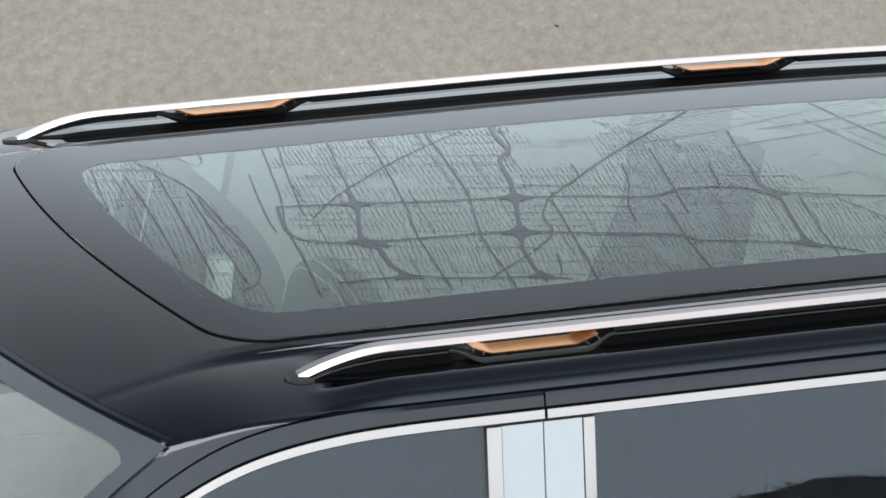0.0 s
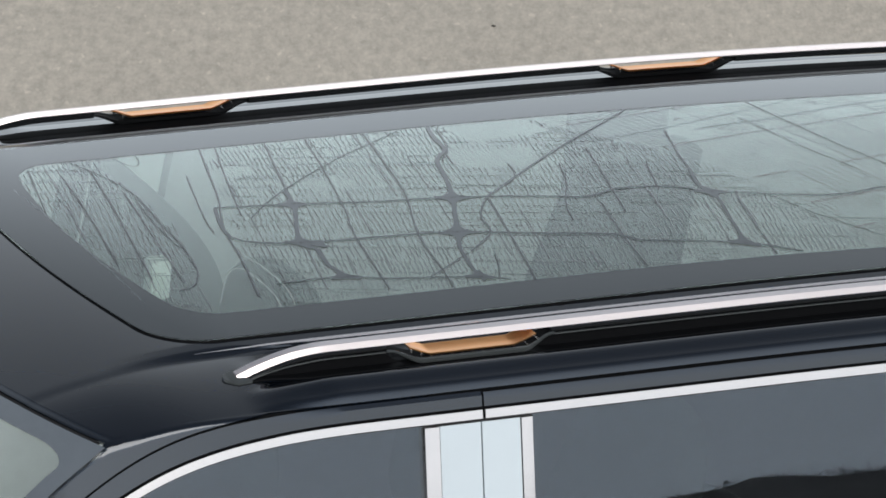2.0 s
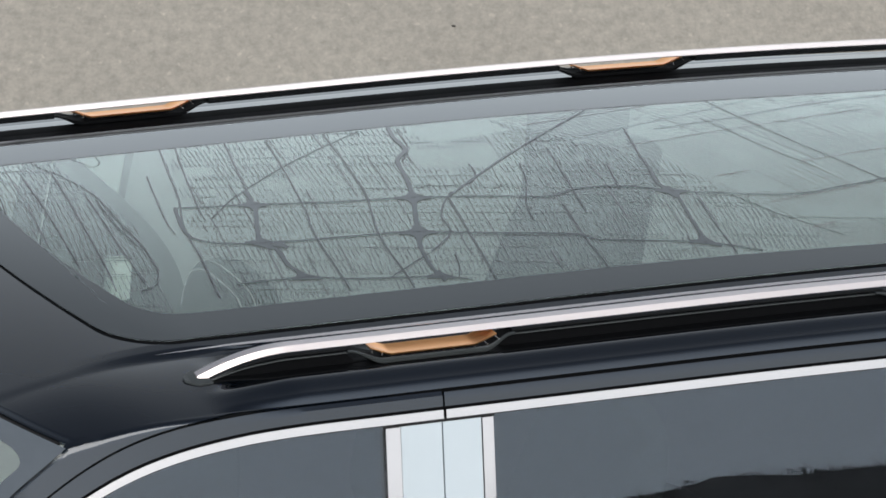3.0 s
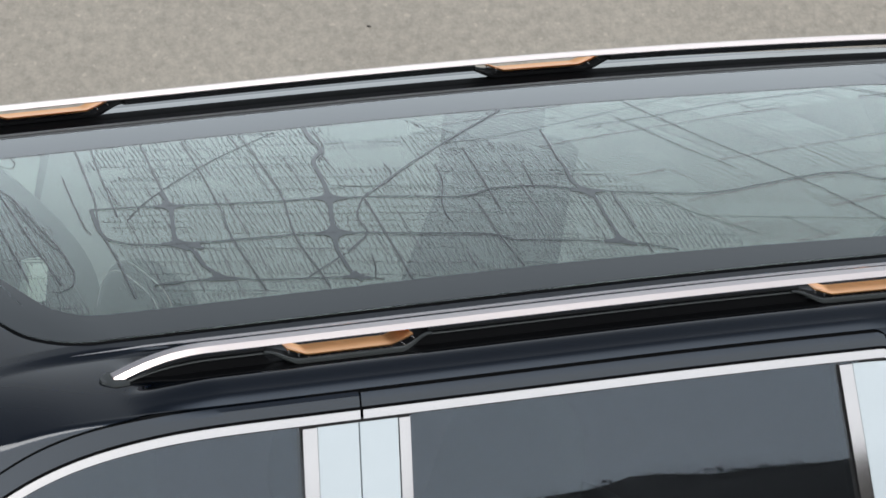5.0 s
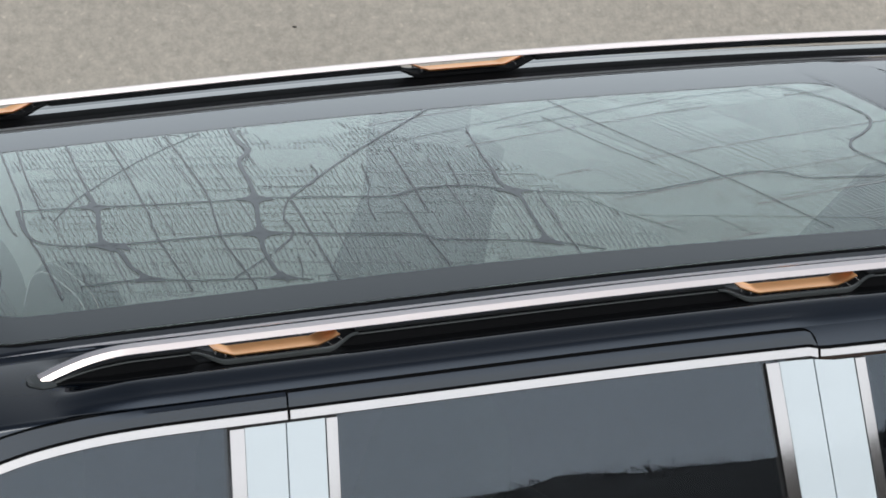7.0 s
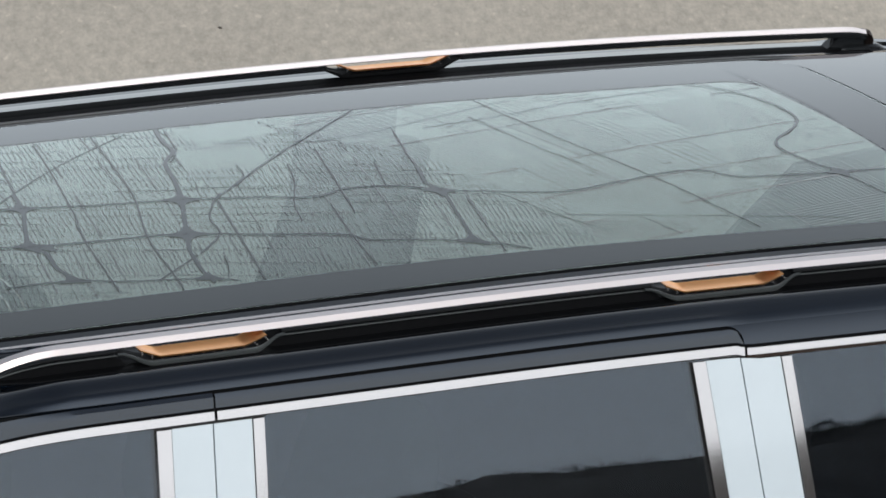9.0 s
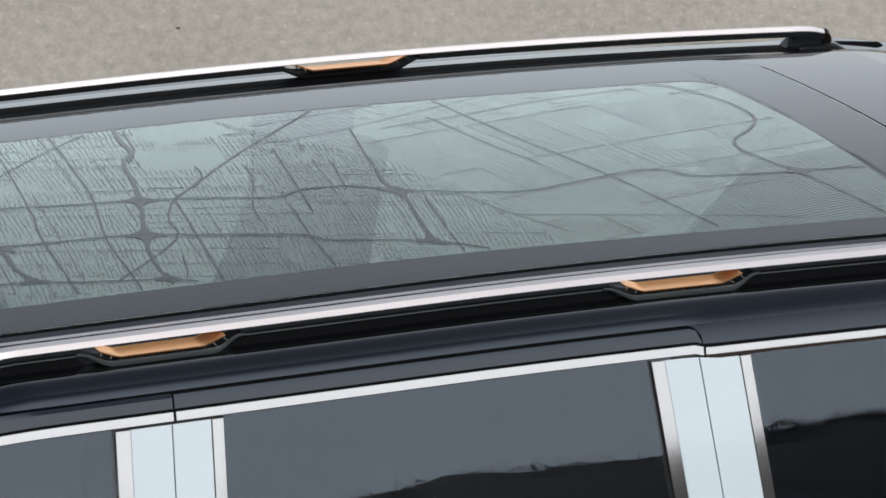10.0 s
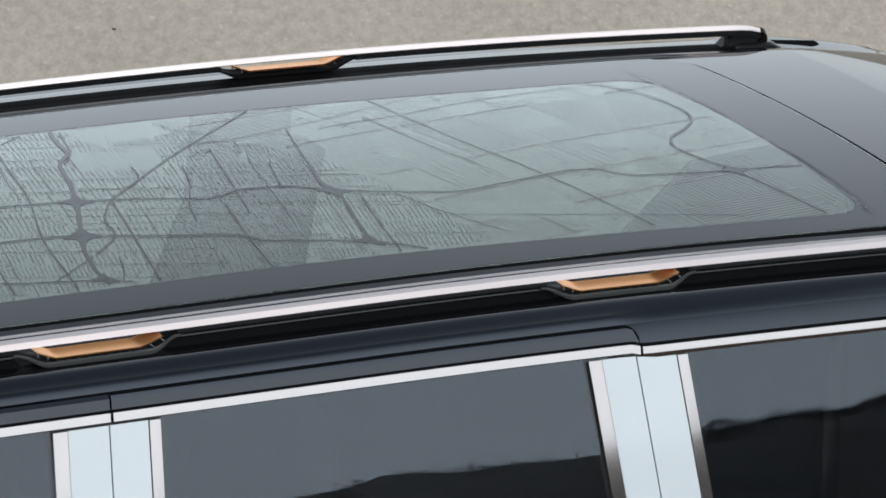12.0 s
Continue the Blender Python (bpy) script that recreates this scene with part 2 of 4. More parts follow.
def roof_top(x, y, corner=1):
    """Height of the painted roof: crowned plateau, soft crease, rail channel, shoulder."""
    a, w = abs(y), half_width(x)
    f, step = smooth01((x + 0.35) / 0.12), smooth01((x + 0.60) / 0.27)
    z = edge_z(x) + CROWN * (1 - (min(a, 0.6) / 0.6) ** 2) - 0.003
    # strip beside the glass, small step, floor of the rail channel
    z -= step * (0.0035 * clamp((a - 0.549) / 0.031) + 0.0068 * smooth01((a - 0.5800 + 0.012 * (1 - f)) / (0.003 + 0.026 * (1 - f)))) + f * 0.0107 * smooth01((a - 0.584) / 0.050)
    # shoulder: rolls over slowly, then turns down steeply to the door seam
    t = max(0.0, (a - 0.575) / (w - 0.575))
    sheer = smooth01((x + 0.38) / 0.20)
    whole = 0.0434 - 0.0100 * (1 - step) - 0.0103 * step - 0.0107 * f
    roll = 0.0058 * clamp((a - 0.728) / (w - 0.736)) ** 2
    k = 0.0028 + 0.0042 * smooth01((x - 1.14) / 0.10)
    knee = k * math.log(math.exp((whole - 0.0058) / (2.7 * k)) - 1)
    steep = 2.7 * k * math.log(1 + math.exp((knee - max(0.0, w - a)) / k))
    z -= (1 - sheer) * whole * t ** 1.6 + sheer * (roll + steep)
    return z - corner * 0.004 * smooth01((-x - 0.46) / 0.19) * min(t, 1.0) ** 1.6


def falling(q, c, p):
    """A curve that bends down towards the car's nose, then runs on straight."""
    q = max(0.0, q)
    return c * q ** p if q < 0.54 else c * 0.54 ** p + c * p * 0.54 ** (p - 1) * (q - 0.54)


def door_top(x):
    """Upper seam of the doors."""
    return line_z(x) - 0.0004 - falling(-x - 0.15, 0.50, 3.08)


def chrome_top(x):
    return line_z(x) - 0.0322 - 0.0065 * smooth01((x - 1.18) / 0.03) - falling(-x - 0.10, 0.35, 2.64)


BELT = 1.03
FRONT_BELT = 0.86


def band(side, x0, x1, top, bottom, off=0.0, thick=0.006, nx=60, nz=4, out=side_y):
    """A piece of the flank between two heights that vary along the car."""
    def fn(u, v):
        x = x0 + (x1 - x0) * u
        z = top(x) + (bottom(x) - top(x)) * v
        return (x, side * (out(x, z) + off), z)
    return shell(fn, nx, nz, thick, (0, -side, 0))


def upright(side, x0, x1, lean, top, bottom, off=0.0, thick=0.006, nz=10, nx=2):
    """An upright piece of the flank; lean is how far its foot lies towards the tail per metre."""
    def fn(u, v):
        xa = x0 + (x1 - x0) * u
        z = top(xa) + (bottom - top(xa)) * v
        x = xa + lean * (1.74 - z)
        return (x, side * (side_y(x, z) + off), z)
    return shell(fn, nx, nz, thick, (0, -side, 0))


# roof: glass panel with rounded corners
def panel_outline(front, rear, half, bow_f, bow_r, rad, n=10):
    """Half outline widths: for each x, how far the panel reaches to each side."""
    def reach(x):
        y = half
        for end, sgn, bow in ((front, 1, bow_f), (rear, -1, bow_r)):
            # distance behind the bowed end line
            lo, hi = 0.0, half
            for _ in range(24):
                mid = (lo + hi) / 2
                line = end - sgn * bow * (1 - (mid / half) ** 2)
                k = clamp((mid - (half - rad)) / rad)
                line += sgn * rad * (1 - math.sqrt(max(0.0, 1 - k * k)))
                if (x - line) * sgn >= 0:
                    lo = mid
                else:
                    hi = mid
            y = min(y, lo)
        return y
    return reach, front - bow_f, rear + bow_r


def roof_sheet(reach, x0, x1, lift, thick, nx=90, ny=24, mid=0.0):
    def fn(u, v):
        # stations closer together at both ends
        k = 0.5 - 0.5 * math.cos(math.pi * u)
        x = x0 + (x1 - x0) * k
        r = max(0.0008, reach(x))
        y = mid + r * (2 * v - 1)
        return (slant(x, y), y, roof_z(x, y) + lift)
    return shell(fn, nx, ny, thick, (0, 0, -1))


def slant(x, y):
    """The rear edges of glass and map run slightly aslant."""
    return x - 0.035 * y * smooth01((x - 1.2) / 0.8)


def map_mid(x):
    return -0.030 - 0.028 * smooth01((x - 0.5) / 1.2)


GLASS_MID = -0.013
glass_reach, GA, GB = panel_outline(-0.438, 2.082, 0.541, 0.079, 0.0, 0.10)
map_reach, MA, MB = panel_outline(-0.352, 1.905, 0.424, 0.060, 0.0, 0.075)
roof_glass = part("roof_glass", roof_sheet(glass_reach, GA, GB, 0.0, 0.004, mid=GLASS_MID), ROOF_GLASS, car, "panoramic roof glass printed with a street map")
roof_glass.visible_shadow = False


def frit():
    """The opaque black border under the glass, open in the middle."""
    bm = bmesh.new()
    nx = 160
    rows = []
    for i in range(nx + 1):
        x = GA + 0.004 + (GB - GA - 0.008) * (0.5 - 0.5 * math.cos(math.pi * i / nx))
        r = max(0.002, glass_reach(x) - 0.004)
        m = map_reach(x) if MA < x < MB else 0.0
        rows.append((x, r, m))
    for s in (-1, 1):
        prev = None
        for x, r, m in rows:
            cur = []
            for k in range(7):
                e = s * m + map_mid(x) * clamp(m / 0.1)
                y = e + (GLASS_MID + s * r - e) * k / 6
                cur.append(bm.verts.new((slant(x, y), y, roof_z(x, y) - 0.0006)))
            if prev:
                for k in range(6):
                    bm.faces.new((prev[k], cur[k], cur[k + 1], prev[k + 1]))
            prev = cur
    bmesh.ops.remove_doubles(bm, verts=bm.verts, dist=0.0004)
    geo = bmesh.ops.extrude_face_region(bm, geom=bm.faces[:])
    for v in geo["geom"]:
        if isinstance(v, bmesh.types.BMVert):
            v.co.z += 0.0010
    return bm


part("glass_border", frit(), FRIT, roof_glass, "black ceramic border")

# painted roof round the glass, in one piece
def header_x(y):
    return -0.8206 + 0.2351 * y * y + 0.3374 * abs(y) ** 10


def header_z(y):
    """Height of the windscreen's upper edge, just under the roof's."""
    return 1.7862 - 0.028 * y * y - 0.1404 * abs(y) ** 10


def ring_inner(p):
    """Along the glass's rim, from the middle of its front (0) to the middle of its rear (1)."""
    gap, rad, half = 0.0024, 0.10, 0.541
    if p < 0.2:
        end, bow, way, q = -0.438, 0.079, -1, p / 0.2
    elif p > 0.84:
        end, bow, way, q, gap = 2.082, 0.0, 1, (1 - p) / 0.16, 0.0065
    else:
        q = (p - 0.2) / 0.64
        return -0.438 + rad + (2.082 + 0.438 - 2 * rad) * q, half + gap
    a = math.pi / 2 * clamp((q - 0.5) / 0.5)
    y = (half - rad) * q / 0.5 if q < 0.5 else half - rad + rad * math.sin(a)
    x = end + way * (bow * (1 - (y / half) ** 2) - rad * (1 - math.cos(a)))
    return x + way * (gap + (0.0006 if way < 0 else 0.0035) * math.cos(a)) * math.cos(a), y + gap * math.sin(a)


def ring_outer(p):
    if p < 0.2:
        y = 0.778 * (p / 0.2)
        return header_x(y), y
    if p > 0.84:
        y = half_width(2.80) * (1 - p) / 0.16
        return 2.86 - 0.115 * y * y, y
    q = (p - 0.2) / 0.64
    x = header_x(0.778) + (2.80 - header_x(0.778)) * q
    return x, half_width(x)


def roof_skin(side):
    def fn(u, v):
        xi, yi = ring_inner(u)
        yi = GLASS_MID + side * yi
        xi = slant(xi, yi)
        xo, yo = ring_outer(u)
        yo *= side
        # finer towards the outer edge, where the shoulder turns down
        v = 0.24 * v / 0.34 if v < 0.34 else 0.24 + 0.68 * (v - 0.34) / 0.38 if v < 0.72 else 0.92 + 0.08 * (1 - ((1 - v) / 0.28) ** 2)
        x, y = xi + (xo - xi) * v, yi + (yo - yi) * v
        a = min(abs(y), half_width(x))
        z = roof_top(x, a)
        if y < 0:
            # crest outside the rail, falling off towards the shoulder
            z += 0.0095 * smooth01((x + 0.38) / 0.16) * smooth01((a - 0.716) / 0.028) * (1 - smooth01((a - 0.745) / 0.042))
        else:
            # the far shoulder falls away earlier
            z -= 0.13 * smooth01((x + 0.30) / 0.15) * (1 - smooth01((x - 2.25) / 0.1)) * clamp(a - 0.69, 0.0, 0.05)
        if u <= 0.2:
            z -= 0.006 * smooth01((v - 0.97) / 0.03)
        return (x, y, z)
    return shell(fn, 400, 180, 0.006, (0, 0, -1))


channel = ((0.5920, 0.0), (0.5930, 0.0012), (0.608, 0.0012), (0.609, 0.0026), (0.614, 0.0026), (0.615, 0.0012), (0.634, 0.0012), (0.6355, 0.0))
far_lips = ((0.532, 0.0), (0.5335, 0.0032), (0.541, 0.0034), (0.5425, 0.0008), (0.551, 0.0008), (0.5525, 0.0034), (0.572, 0.0036), (0.584, 0.0028), (0.585, 0.0))
for side in (-1, 1):
    part("roof_panel", roof_skin(side), PAINT, car, "dark slate painted roof panel")
    seal = ((-0.010, 0.009), (-0.0019, 0.006), (-0.0019, 0.0010), (-0.0010, 0.0018), (0.0008, 0.0065), (0.004, 0.012), (-0.010, 0.014))
    gut = []
    for i in range(161):
        x, y = ring_inner(i / 160)
        away = Vector((x - clamp(x, -0.1, 1.8), y, 0)).normalized()
        gut.append([(slant(px, side * py), GLASS_MID + side * py, roof_z(px, py) - h) for px, py, h in ((x + away.x * o, y + away.y * o, h) for o, h in seal)])
    part("roof_gutter", loft(gut, True), MATT_BLACK, car, "black rubber round the roof glass")
    # gloss black floor of the channel between roof strip and rail
    rr = []
    for i in range(111):
        x = -0.29 + 2.46 * i / 110
        e = clamp(min(9 * (x + 0.292), 9 * (2.172 - x)))
        rr.append([(x, side * y, roof_top(x, y) + h * e - 0.0006) for y, h in channel])
    if side > 0:
        lips = []
        for i in range(111):
            x = -0.27 + 2.40 * i / 110
            e = clamp(min(9 * (x + 0.272), 9 * (2.132 - x)))
            lips.append([(x, y, max(roof_top(x, y), roof_z(x, y) if y < 0.53 else 0) + h * e - 0.0006) for y, h in far_lips])
        part("roof_moulding", loft(lips, True), SATIN_BLACK, car, "black double-lipped roof moulding")
    # light grey bead put in for the highlight along the roof's crease
    bead = []
    for i in range(121):
        x = -0.40 + 2.60 * i / 120
        e = clamp(min(4 * (x + 0.402), 6 * (2.202 - x)), 0.05)
        z = roof_top(x, 0.5785)
        bead.append([(x, side * (0.5790 + 0.0036 * e * a), z + 0.0004 * e + 0.0026 * e * b) for a, b in ((-1, -0.9), (-0.85, -0.1), (-0.45, 0.5), (0.0, 0.7), (0.45, 0.5), (0.85, -0.1), (1, -0.9))])
    part("crease_glint", loft(bead, True), GLINT, car, "thin light grey bead as the highlight on the roof crease")
    part("rail_channel", loft(rr, True), BLACK, car, "gloss black channel beside the rail")
    bed = []
    for i in range(111):
        x = -0.30 + 2.62 * i / 110
        e = clamp(min(9 * (x + 0.302), 9 * (2.322 - x)))
        bed.append([(x, side * y, roof_top(x, y) + h * e - 0.0008) for y, h in ((0.636, 0.0), (0.638, 0.0022), (0.652, 0.0024), (0.664, 0.0022), (0.668, 0.0))])
    part("rail_bed", loft(bed, True), MATT_BLACK, car, "matt black strip beside the rail")

for side in (-1, 1):
    def screen_edge(x):
        """Top of the front pillar: the shoulder, then the windscreen's side falling away."""
        xc = header_x(0.778)
        if x > xc:
            return seam_z(x)
        line = 1.7615 - 0.716 * (header_x(0.774) - 0.010 - x)
        return seam_z(xc) + (line - seam_z(xc)) * smooth01((xc - x) / 0.02)

    def corner(u, v):
        x = -0.03 + u * -0.92
        zt = screen_edge(x)
        zb = min(zt - 0.0004, door_top(x) + 0.0035)
        if x < header_x(0.778):
            zb = min(zb, zt - 0.03)
        z = zt + (zb - zt) * v
        xs = max(x, -0.75)
        d = max(0.0, seam_z(xs) - z)
        soft = side_y(xs, z) - 0.0130 * (math.exp(-d / 0.0022) - math.exp(-d / 0.0013))
        return (x, side * soft, z)
    part("front_pillar", shell(corner, 90, 12, 0.005, (0, -side, 0)), PAINT, car)

    # backing behind all gaps
    part("door_seal", band(side, -0.95, 2.4, lambda x: door_top(x) + 0.0005, lambda x: chrome_top(x) - 0.0185, -0.009, 0.004, 90, 4), MATT_BLACK, car)
    fd = part("front_door_frame", band(side, -0.95, 0.0745, lambda x: door_top(x) - 0.0010, lambda x: chrome_top(x) + 0.0048), PAINT, car)
    rd = part("rear_door_frame", band(side, 0.0785, 1.198, lambda x: door_top(x) - 0.0022 - 0.026 * (1 - math.sqrt(max(0, 1 - clamp((x - 1.172) / 0.026) ** 2))), lambda x: chrome_top(x) + 0.0048, nx=90), PAINT, car)
    part("quarter_panel", band(side, 1.2025, 2.55, lambda x: seam_z(x) - 0.0003, lambda x: chrome_top(x) + 0.0045, nz=14, out=quarter_y), PAINT, car)
    part("quarter_panel", band(side, 1.172, 1.2024, lambda x: seam_z(x) - 0.0003, lambda x: max(chrome_top(x) + 0.002, door_top(x) - 0.0004 - 0.030 * (1 - math.sqrt(max(0, 1 - clamp((x - 1.172) / 0.0304) ** 2)))), nx=40, nz=14, out=quarter_y), PAINT, car)
    for x0, x1, ht, own in ((-0.95, 0.0735, 0.0158, fd), (0.0795, 1.199, 0.0158, rd), (1.2045, 2.35, 0.013, car)):
        part("chrome_trim", band(side, x0, x1, chrome_top, lambda x: chrome_top(x) - ht, 0.003, 0.008), CHROME, own, "polished chrome strip")
        # the quarter window's lip is coloured brown for ground mirrored in its chrome
        part("window_seal", band(side, x0, x1, lambda x: chrome_top(x) - ht - 0.0005, lambda x: chrome_top(x) - ht - (0.008 if own is car else 0.0035), -0.001, 0.008), BROWN_CHROME if own is car else RUBBER, own, "black rubber lip, brown on the quarter window for mirrored ground")
    wt = lambda x: chrome_top(x) - 0.018
    for nm, x0, x1, l0 in (("front_window", -0.95, -0.047, 0.0), ("rear_window", 0.177, 1.081, 0.0), ("quarter_window", 1.303, 2.74, 0.13)):
        g = part(nm, band(side, x0, x1 + (0.05 if nm == "rear_window" else 0), wt, lambda x: FRONT_BELT if x < 0 else BELT, -0.006, 0.004, 60, 12), DARK_GLASS, car, "dark tinted side window")
        g.visible_shadow = False
    part("rear_pillar", upright(side, 2.735, 2.82, 0.0, lambda x: chrome_top(x) - 0.022, BELT, -0.002, 0.006, nx=16), PAINT, car)
    pt = lambda x: chrome_top(x) - 0.0225
    for lean, edges in ((-0.02, ((-0.045, -0.0155), (-0.0135, 0.0695), (0.0725, 0.1505), (0.1525, 0.175))), (0.13, ((1.084, 1.112), (1.114, 1.1875), (1.1905, 1.276), (1.278, 1.300)))):
        for k, (x0, x1) in enumerate(edges):
            if k in (0, 3):
                part("pillar_chrome", upright(side, x0, x1, lean, pt, BELT, 0.002, 0.010), CHROME, car, "polished chrome pillar edge")
            else:
                part("pillar_panel", upright(side, x0, x1, lean, pt, BELT, 0.0, 0.006), PALE, car, "pale blue gloss pillar panel")
        part("pillar_core", upright(side, edges[0][0] - 0.008, edges[3][1] + 0.006, lean, pt, 1.21 if side > 0 and lean < 0 else BELT, -0.010, 0.02), RUBBER, car)


# windscreen: black border under the glass, clear inside
def screen_point(u, v):
    s, d = 2 * v - 1, 0.68 * u
    y0 = 0.774 * s
    w = side_y(max(-0.75, header_x(0.774) - 0.010 - 0.95 * u), header_z(0.774) - d) + 0.003
    return Vector((header_x(y0) - 0.010 - 0.95 * u, w * s, header_z(y0) - d))


ws = part("windscreen", shell(screen_point, 40, 120, 0.005, (0.4, 0, -1)), SCREEN_GLASS, car, "clear windscreen with black border")
ws.visible_shadow = False


def screen_frit():
    """Border strip on the windscreen: an outer rim and a rounded inner opening."""
    def ring(u0, u1, v0, v1, ru, rv):
        pts = []
        for (cu, cv), (a, b) in (((u0, v0), (1, 1)), ((u0, v1), (1, -1)), ((u1, v1), (-1, -1)), ((u1, v0), (-1, 1))):
            arc = []
            for i in range(13):
                q = math.pi / 2 * i / 12
                arc.append((cu + a * ru * (1 - math.sin(q)), cv + b * rv * (1 - math.cos(q))))
            # walk each corner in the order of the ring
            pts.append(arc if a * b > 0 else arc[::-1])
        full = []
        for k in range(4):
            full += pts[k]
            p, q = pts[k][-1], pts[(k + 1) % 4][0]
            full += [(p[0] + (q[0] - p[0]) * i / 40, p[1] + (q[1] - p[1]) * i / 40) for i in range(1, 40)]
        return full
    outer, inner = ring(0.001, 0.998, 0.001, 0.999, 0.0005, 0.0005), ring(0.035, 0.94, 0.020, 0.980, 0.034, 0.046)
    bm = bmesh.new()
    rings = []
    for k in range(13):
        rings.append([bm.verts.new(screen_point(a + (c - a) * k / 12, b + (d - b) * k / 12) + Vector((-0.0020, 0, 0.0030))) for (a, b), (c, d) in zip(outer, inner)])
    n = len(outer)
    for a, b in zip(rings, rings[1:]):
        for i in range(n):
            bm.faces.new((a[i], a[(i + 1) % n], b[(i + 1) % n], b[i]))
    return bm


part("screen_seal", shell(lambda u, v: (header_x(0.756 * (2 * v - 1)) + 0.030 - 0.042 * u, 0.756 * (2 * v - 1), header_z(0.756 * (2 * v - 1)) - 0.001 - 0.003 * u), 4, 120, 0.006, (0, 0, -1)), RUBBER, car, "black rubber seal along the windscreen")
part("screen_border", screen_frit(), SCREEN_FRIT, ws, "ceramic border, greyed for the sky's reflection")


for side in (-1, 1):
    lip = []
    for i in range(25):
        x = 2.378 + 0.142 * i / 24
        h = 1.7640 - 0.117 * (x - 2.383)
        h = min(h, h + 0.012 - 0.6 * (x - 2.49)) if x > 2.49 else h
        lip.append([(x, side * y, z) for y, z in ((0.676, roof_top(x, 0.676) - 0.003), (0.684, h - 0.003), (0.690, h), (0.697, h - 0.002), (0.703, roof_top(x, 0.703) - 0.004))])
    part("spoiler_lip", loft(lip), MATT_BLACK, car, "black lip beside the rear spoiler")

# ---- roof rails ----
RAIL_Y = 0.682


def rail_curve(x):
    """Height of the rail's ridge, dipping to the roof at its front end and rounding down at its rear."""
    h = 0.0258
    k = clamp((x + 0.372) / 0.20)
    h -= 0.043 * (1 - math.sin(k * math.pi / 2)) ** 1.15
    k = clamp((x - 2.28) / 0.08)
    h -= 0.012 * k ** 3
    return edge_z(x) + h


def rail_line(x):
    return RAIL_Y - 0.012 * max(0, x - 1.2) ** 2


def roof_rail(side):
    rail = new("roof_rail")
    rail.parent = car
    xs = [-0.361 + 0.012 * i for i in range(20)]
    xs += [xs[-1] + (2.345 - xs[-1]) * i / 110 for i in range(1, 111)]
    rings, under = [], []
    for x in xs:
        z, yc = rail_curve(x), rail_line(x)
        # offsets: outward, up
        sec = ((-0.0205, -0.0096), (-0.0205, -0.0080), (-0.0160, 0.0), (-0.0012, -0.0030), (0.0058, -0.0128))
        rings.append([(x, side * (yc + a), z + b) for a, b in sec])
        f = clamp((x + 0.33) / 0.1)
        sec = ((-0.0190, -0.0112), (0.0020, -0.0131), (0.0080, -0.0131), (0.0120, -0.0150), (0.0125, -0.0165 - 0.002 * f), (0.008, -0.0180 - 0.0050 * f), (-0.012, -0.0180 - 0.0060 * f), (-0.0195, -0.0165 - 0.0055 * f))
        under.append([(x + 0.001, side * (yc + a), z + b) for a, b in sec])
    part("rail_bar", loft(rings), SATIN_METAL, rail, "satin aluminium rail bar")
    for x0, x1 in ((-0.36, -0.044), (0.256, 1.068), (1.368, 2.36)):
        part("rail_underside", loft([r for r in under if x0 < r[0][0] < x1]), BLACK, rail, "gloss black rail underside")
        lip = []
        for x in xs:
            if x0 < x < x1:
                f = 0.0060 * clamp((x + 0.33) / 0.1)
                lip.append([(x, side * (rail_line(x) + a), rail_curve(x) - 0.0175 - f + b) for a, b in ((0.0090, 0.0), (0.0135, 0.0004), (0.0140, -0.0016), (0.0090, -0.0020))])
        part("rail_lip", loft(lip), RIM_GREY, rail, "dark grey lip along the rail")
    # rear end cap: dark polished block that bends down to the foot
    cap = []
    for i in range(9):
        a = i / 8
        x = 2.3455 + 0.022 * math.sin(a * math.pi / 2)
        zt = rail_curve(2.345) - 0.001 - 0.020 * (1 - math.cos(a * math.pi / 2))
        zb = edge_z(x) - 0.022
        yc = rail_line(x)
        w = 0.017 - 0.004 * a
        cap.append([(x, side * (yc + o), z) for o, z in ((-w, zb), (-w, zt - 0.008), (-w * 0.5, zt), (w * 0.6, zt - 0.004), (w, zt - 0.014), (w, zb))])
    foot = []
    for i in range(13):
        x = 2.285 + 0.112 * i / 12
        yc, e = rail_line(x), math.sqrt(clamp((2.400 - x) / 0.02, 0.03, 1)) * clamp((x - 2.27) / 0.03, 0.2, 1)
        foot.append([(x, side * (yc + o), roof_top(x, yc + o) + h * e) for o, h in ((-0.024, -0.002), (-0.022, 0.007), (-0.014, 0.011), (0.014, 0.011), (0.022, 0.006), (0.024, -0.002))])
    part("rail_foot", loft(foot), BLACK, rail, "gloss black rail foot")
    part("end_cap", loft(cap), BROWN_CHROME, rail, "dark polished end cap")
    base = []
    for i in range(161):
        x = -0.373 + 2.760 * i / 160
        yc = rail_line(x)
        # wider on one side: matt black put in for dark reflections under that rail
        hw = (0.012 + (0.015 if side < 0 else 0.006) * smooth01((x + 0.30) / 0.1)) * math.sqrt(clamp((x + 0.374) / 0.03, 0.02, 1))
        hw *= math.sqrt(clamp((2.3875 - x) / 0.03, 0.02, 1))
        zs = [roof_top(x, yc + o * hw / 0.025) for o in (-0.025, 0.025)]
        top = max(zs) + 0.0015
        base.append([(x, side * (yc + (0.008 if side < 0 else -0.006) + a), z) for a, z in ((-hw, zs[0] - 0.003), (-hw, zs[0] + 0.001), (-hw * 0.85, zs[0] + 0.002), (hw * 0.9, zs[1] + 0.002), (hw, zs[1] - 0.003))])
    part("rail_base", loft(base), MATT_BLACK, rail, "matt black rail foot, on one rail widened as the dark beneath it")
